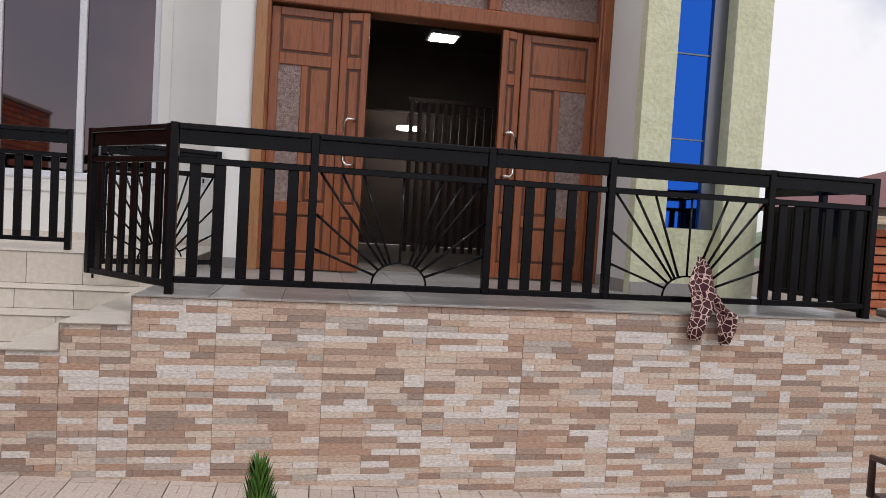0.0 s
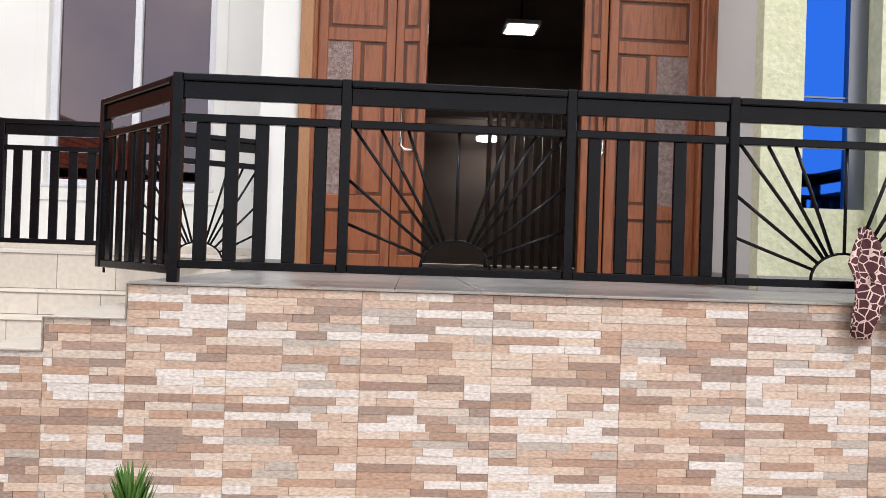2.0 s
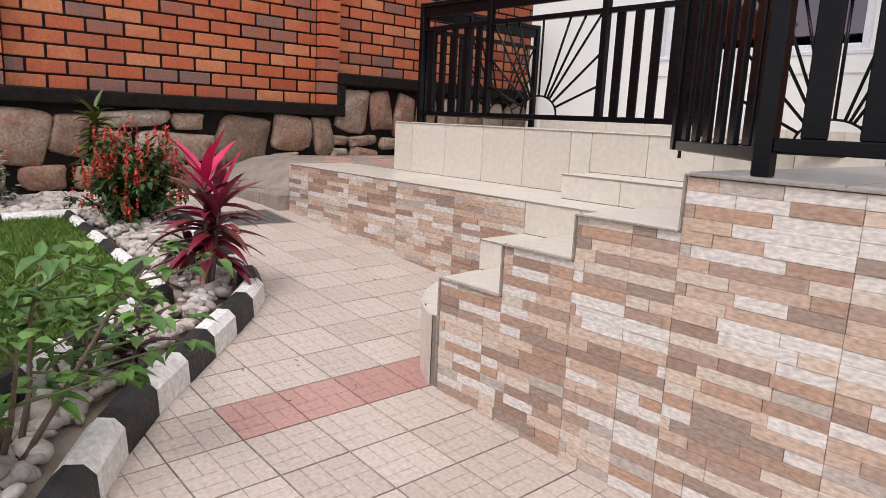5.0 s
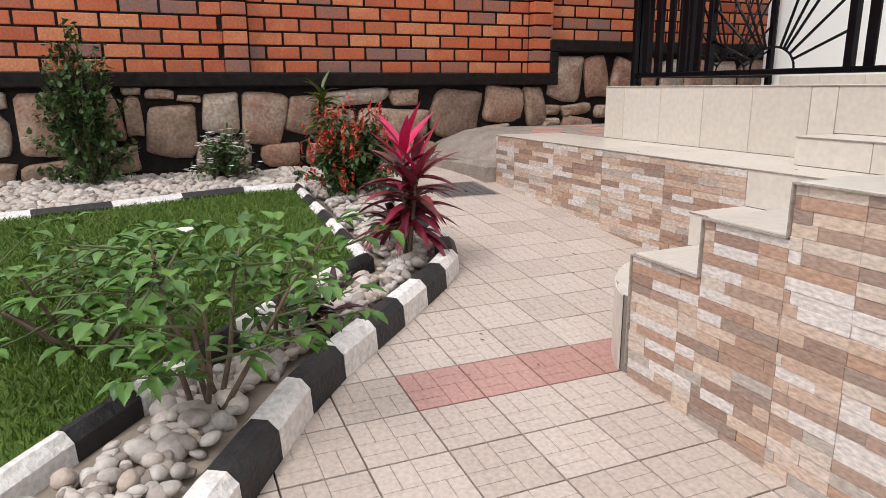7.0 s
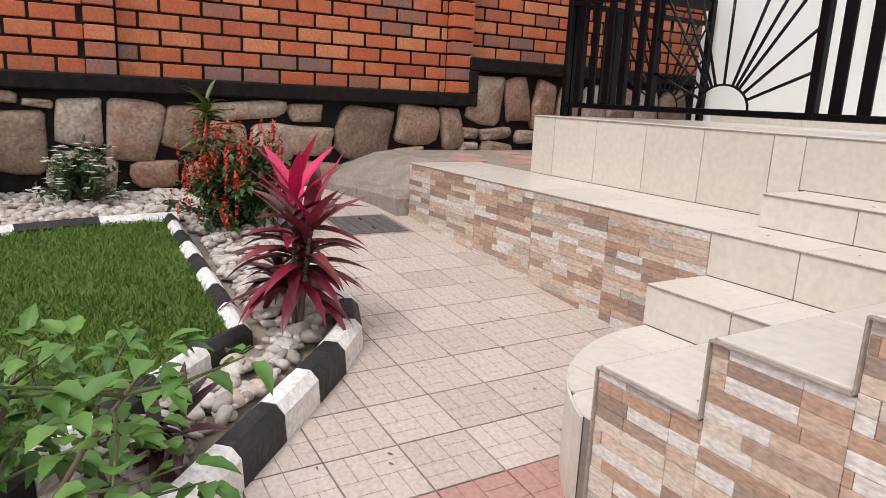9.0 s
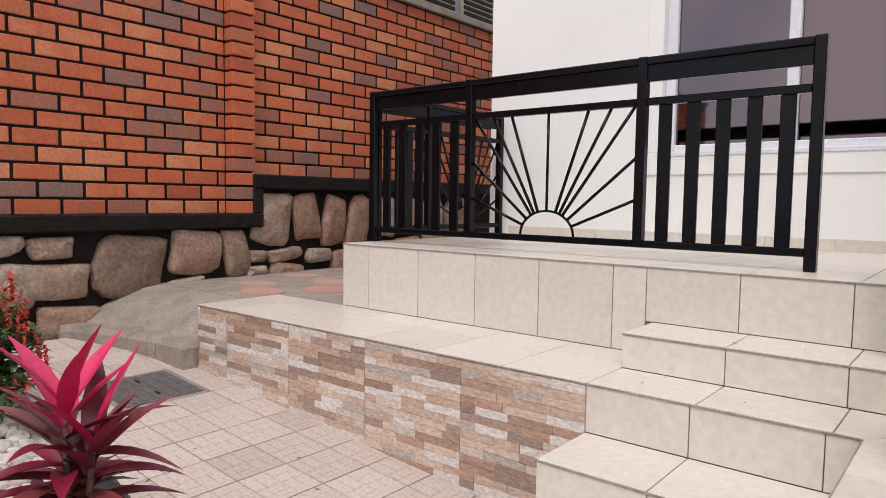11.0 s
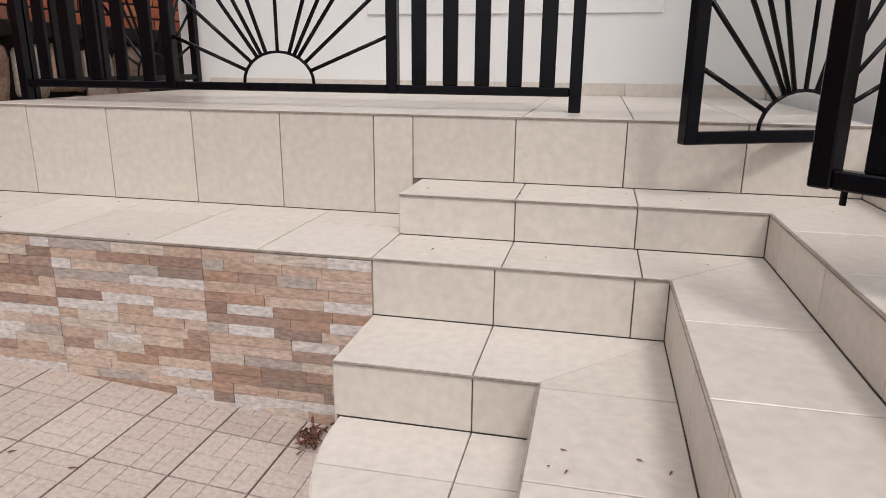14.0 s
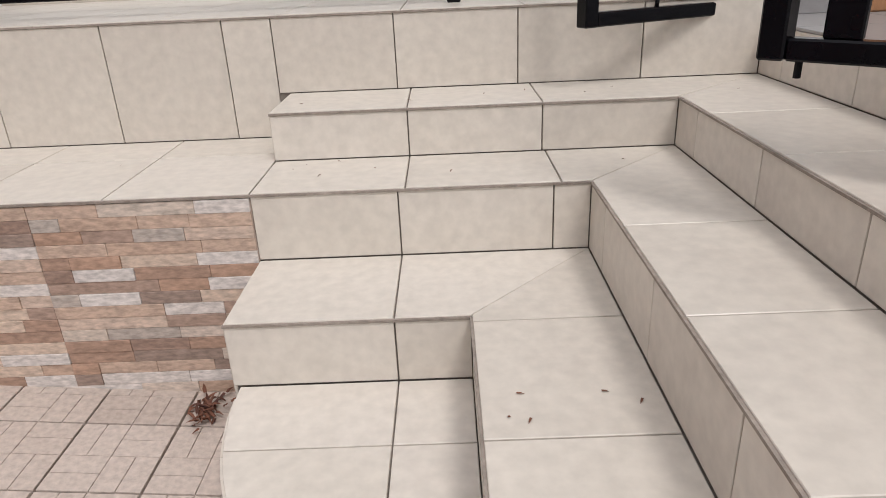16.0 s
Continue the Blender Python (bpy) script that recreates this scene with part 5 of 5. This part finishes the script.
def broad_leaf(bm, base, direction, length, width, droop, r):
    """A broad pointed leaf with a toothed edge, folded along its midrib."""
    d = Vector(direction).normalized()
    side = d.cross(Vector((0, 0, 1)))
    side = side.normalized() if side.length > 0.05 else Vector((1, 0, 0))
    p = Vector(base)
    rows = []
    n = 7
    curl = r.uniform(-0.25, 0.35)
    for i in range(n + 1):
        f = i / n
        w = width * (math.sin(math.pi * f ** 0.62) * (1.0 + (0.10 if i % 2 else -0.07)) if 0 < i < n else 0.03)
        up = side.cross(d).normalized()
        lift = up * w * (0.16 + 0.1 * curl)
        rows.append((bm.verts.new(p - side * w / 2 + lift), bm.verts.new(p - side * w * 0.22 + lift * 0.2), bm.verts.new(p), bm.verts.new(p + side * w * 0.22 + lift * 0.2), bm.verts.new(p + side * w / 2 + lift)))
        d = (d + Vector((0, 0, -droop / n))).normalized()
        p = p + d * (length / n)
    for a, b in zip(rows, rows[1:]):
        for k in range(4):
            bm.faces.new((a[k], a[k + 1], b[k + 1], b[k]))


def hibiscus(name, label, at, stems, reach, height, n_side, leaf_l, seed, flowers=0, lean=(0, 0)):
    """An open bush: a few woody stems that fork into shoots, each shoot ending in a whorl of leaves."""
    r = random.Random(seed)
    c = thing(name, label, "shrub", at=at)
    leaves = bmesh.new()
    tips = []
    def whorl(p, d, k, size):
        for i in range(k):
            a = r.uniform(0, 6.28)
            out = Vector((math.cos(a), math.sin(a), r.uniform(-0.35, 0.35))) + d * r.uniform(0.1, 0.7)
            stalk = p + out.normalized() * r.uniform(0.015, 0.04)
            broad_leaf(leaves, stalk, out, size * r.uniform(0.55, 1.1), size * r.uniform(0.42, 0.58), r.uniform(0.3, 1.4), r)
    for i in range(stems):
        a = 6.283 * i / stems + r.uniform(-0.4, 0.4)
        tip = Vector((math.cos(a) * reach * r.uniform(0.25, 0.9) + lean[0], math.sin(a) * reach * r.uniform(0.25, 0.8) + lean[1], height * r.uniform(0.7, 1.0)))
        root = Vector((r.uniform(-0.05, 0.05), r.uniform(-0.05, 0.05), -0.04))
        pts = [root, root.lerp(tip, 0.35) + sph(r) * 0.02, root.lerp(tip, 0.7) + sph(r) * 0.025, tip]
        part("stem", tube(bmesh.new(), pts, [0.011, 0.009, 0.006, 0.003], 6), M_bark, c, smooth=True)
        whorl(tip, Vector((0, 0, 1)), 6, leaf_l)
        tips.append(tip)
        for k in range(n_side):
            f = r.uniform(0.18, 0.95)
            q = pts[1].lerp(pts[2], f) if f < 0.6 else pts[2].lerp(pts[3], f - 0.3)
            b = r.uniform(0, 6.28)
            e = q + Vector((math.cos(b), math.sin(b), r.uniform(-0.1, 0.7))).normalized() * r.uniform(0.12, 0.34) * reach / 0.5
            e.z = max(e.z, 0.05)
            part("shoot", tube(bmesh.new(), [q, q.lerp(e, 0.5) + sph(r) * 0.012, e], [0.005, 0.004, 0.002], 5), M_shoot, c, smooth=True)
            whorl(e, (e - q).normalized(), 5, leaf_l)
            whorl(q.lerp(e, 0.55), (e - q).normalized(), 3, leaf_l)
            tips.append(e)
    part("foliage", leaves, M_leaf, c, smooth=True)
    if flowers:
        bm = bmesh.new()
        for i in range(flowers):
            p = r.choice(tips) + Vector((0, 0, 0.02))
            for k in range(5):
                broad_leaf(bm, p, (math.cos(k * 1.257), math.sin(k * 1.257), 0.6), 0.045, 0.04, 0.5, r)
        part("blossom", bm, M_whitefl, c, "white hibiscus flowers", smooth=True)
    return c


def red_cordyline(name, label, at, seed):
    """Two thin canes with long arching leaves spiralling up them, hot pink at the top."""
    r = random.Random(seed)
    c = thing(name, label, "plant", at=at)
    low, hot = bmesh.new(), bmesh.new()
    for s_, (dx, dy, h) in enumerate(((0.0, 0.0, 0.60), (0.05, 0.035, 0.50), (-0.045, 0.05, 0.40))):
        pts = [(dx * 0.4, dy * 0.4, -0.03), (dx * 0.8, dy, h * 0.5), (dx * 1.4, dy * 1.4, h)]
        part("cane", tube(bmesh.new(), pts, [0.012, 0.010, 0.008], 7), M_bark, c, smooth=True)
        n = (30, 22, 16)[s_]
        for i in range(n):
            f = i / n
            z = h * (0.36 + 0.64 * f)
            a = i * 2.4 + r.uniform(-0.3, 0.3) + s_
            el = 0.0 + 1.15 * f ** 1.4 + r.uniform(-0.12, 0.12)
            d = (math.cos(a) * math.cos(el), math.sin(a) * math.cos(el), math.sin(el))
            ln = (0.34 - 0.06 * f) * r.uniform(0.8, 1.15)
            top = s_ == 0 and f > 0.72 or s_ == 1 and f > 0.88
            blade(hot if top else low, (dx * (0.6 + 0.8 * f), dy * (0.6 + 0.8 * f), z), d, ln * (1.0 if not top else 1.08), r.uniform(0.050, 0.072), r.uniform(0.55, 1.15) * (1 - 0.75 * f), 0.22, 8, 0.8)
    part("foliage", low, M_cord, c, smooth=True)
    part("young_foliage", hot, M_cord_hot, c, "hot pink young leaves", smooth=True)
    return c


zb = lambda x: bed_slope(x) + 0.06
red_cordyline("cordyline", "crimson cordyline with hot pink top leaves in the pebble bed", (-2.86, -0.335, zb(-2.86)), 2)
cordyline("dark_cordyline", "small dark purple cordyline low among the pebbles", (-2.08, -0.95, zb(-2.1)), 0.08, 26, 0.20, 0.04, 5, M_cord_dk, None, 0, 2)
cordyline("young_cordyline", "dark red leaves of a small plant beside the cordyline", (-3.2, -0.30, zb(-3.2)), 0.10, 22, 0.30, 0.05, 6, M_cord_dk, None, 0, 2)
cordyline("dracaena", "yellow-green spiky plant beside the stone wall", (-5.6, -0.16, zb(-5.6)), 0.84, 54, 0.26, 0.045, 8, M_leaf_yel, None, 0, 2)
hibiscus("hibiscus_bush", "open bright green hibiscus bush beside the painted kerb", (-1.62, -1.44, zb(-1.6)), 6, 0.52, 0.62, 7, 0.082, 12, 2)
hibiscus("hibiscus_bush", "low spreading green bush at the lawn's edge", (-2.2, -1.82, zb(-2.2)), 6, 0.6, 0.42, 6, 0.08, 14)
hibiscus("hibiscus_bush", "small leafy hibiscus shoot among the pebbles", (-2.02, -1.16, zb(-2.0)), 3, 0.28, 0.42, 4, 0.08, 17)
shrub("salvia_bush", "bushy plant covered in small red flower spikes", (-4.62, -0.14, zb(-4.6)), 0.46, 0.46, 0.56, 90, 2600, 0.07, 0.042, 21, M_leaf_dk, M_redfl, 170, 0.032, spikes=True)
shrub("white_flower_bush", "low bush of small white flowers by the stone wall", (-5.58, -1.0, zb(-5.5)), 0.34, 0.34, 0.36, 70, 1100, 0.055, 0.03, 23, M_leaf_dk, M_whitefl, 100, 0.034)
shrub("rose_bush", "tall loose dark green bush against the stone wall", (-5.62, -2.05, zb(-5.6)), 0.36, 0.40, 1.2, 90, 3600, 0.06, 0.04, 25, M_leaf_dk, M_whitefl, 8, 0.03)
# small cypress in front of the terrace wall
r = random.Random(31)
con = thing("dwarf_cypress", "small feathery green cypress in front of the clad wall", "plant", at=(0.41, -1.99, slope(0.4)))
part("stem", tube(bmesh.new(), [(0, 0, -0.02), (0, 0, 0.86)], [0.016, 0.004], 6), M_bark, con)
bm = bmesh.new()
for i in range(1500):
    f = r.random()
    a = r.uniform(0, 6.28)
    rad = 0.14 * (1 - f) ** 0.65 * r.uniform(0.3, 1)
    blade(bm, (math.cos(a) * rad, math.sin(a) * rad, 0.03 + f * 0.82), (math.cos(a) * 0.35, math.sin(a) * 0.35, 1), 0.07, 0.009, 0.05, 0.2, 3)
part("foliage", bm, M_leaf, con)
# swept dry leaves in the corner by the rounded step, and stray ones about
bm = bmesh.new()
for i in range(70):
    a, d = r.uniform(0, 6.28), abs(r.gauss(0, 0.035))
    x, y = -2.19 + math.cos(a) * d * 0.8, 1.07 + math.sin(a) * d * 1.4
    blade(bm, (x, y, slope(x) + 0.006 + r.uniform(0, 0.02)), sph(r, 0.1), 0.035, 0.012, 0.4, 0.4, 3)
tagged(part("dry_leaves", bm, M_dry), "little heap of dry brown leaves on the pavers", "leaves", kind="stuff")
bm = bmesh.new()
for i in range(46):
    x, y = r.uniform(-4.6, -1.5), r.uniform(-0.6, 1.1)
    if kerb_y(x) + 0.1 < y < (0.9 if x > -4.6 else 0.5):
        blade(bm, (x, y, slope(x) + 0.004), (math.cos(i), math.sin(i), 0.1), r.uniform(0.015, 0.03), 0.010, 0.3, 0.3, 2)
tagged(part("stray_leaves", bm, M_dry), "few stray dry leaves scattered on the pavers", "leaves", kind="stuff")

# crumbs of dry leaf blown onto the steps and ledge
bm = bmesh.new()
for i in range(26):
    k = i % 4
    x, y, z = ((r.uniform(-2.0, -0.5), r.uniform(Y4 + 0.03, Y_TER - 0.03), Z4), (r.uniform(-2.0, -0.9), r.uniform(Y3 + 0.03, Y4 - 0.03), Z3), (r.uniform(-1.4, -1.15), r.uniform(0.1, 1.1), Z2), (r.uniform(-4.4, -2.1), r.uniform(Y3 + 0.05, Y_TER - 0.05), Z3))[k]
    blade(bm, (x, y, z + 0.003), (math.cos(i * 2.1), math.sin(i * 2.1), 0.1), r.uniform(0.006, 0.016), 0.006, 0.3, 0.3, 2)
tagged(part("leaf_crumbs", bm, M_dry), "few crumbs of dry leaf lying on the cream steps", "leaves", kind="stuff")
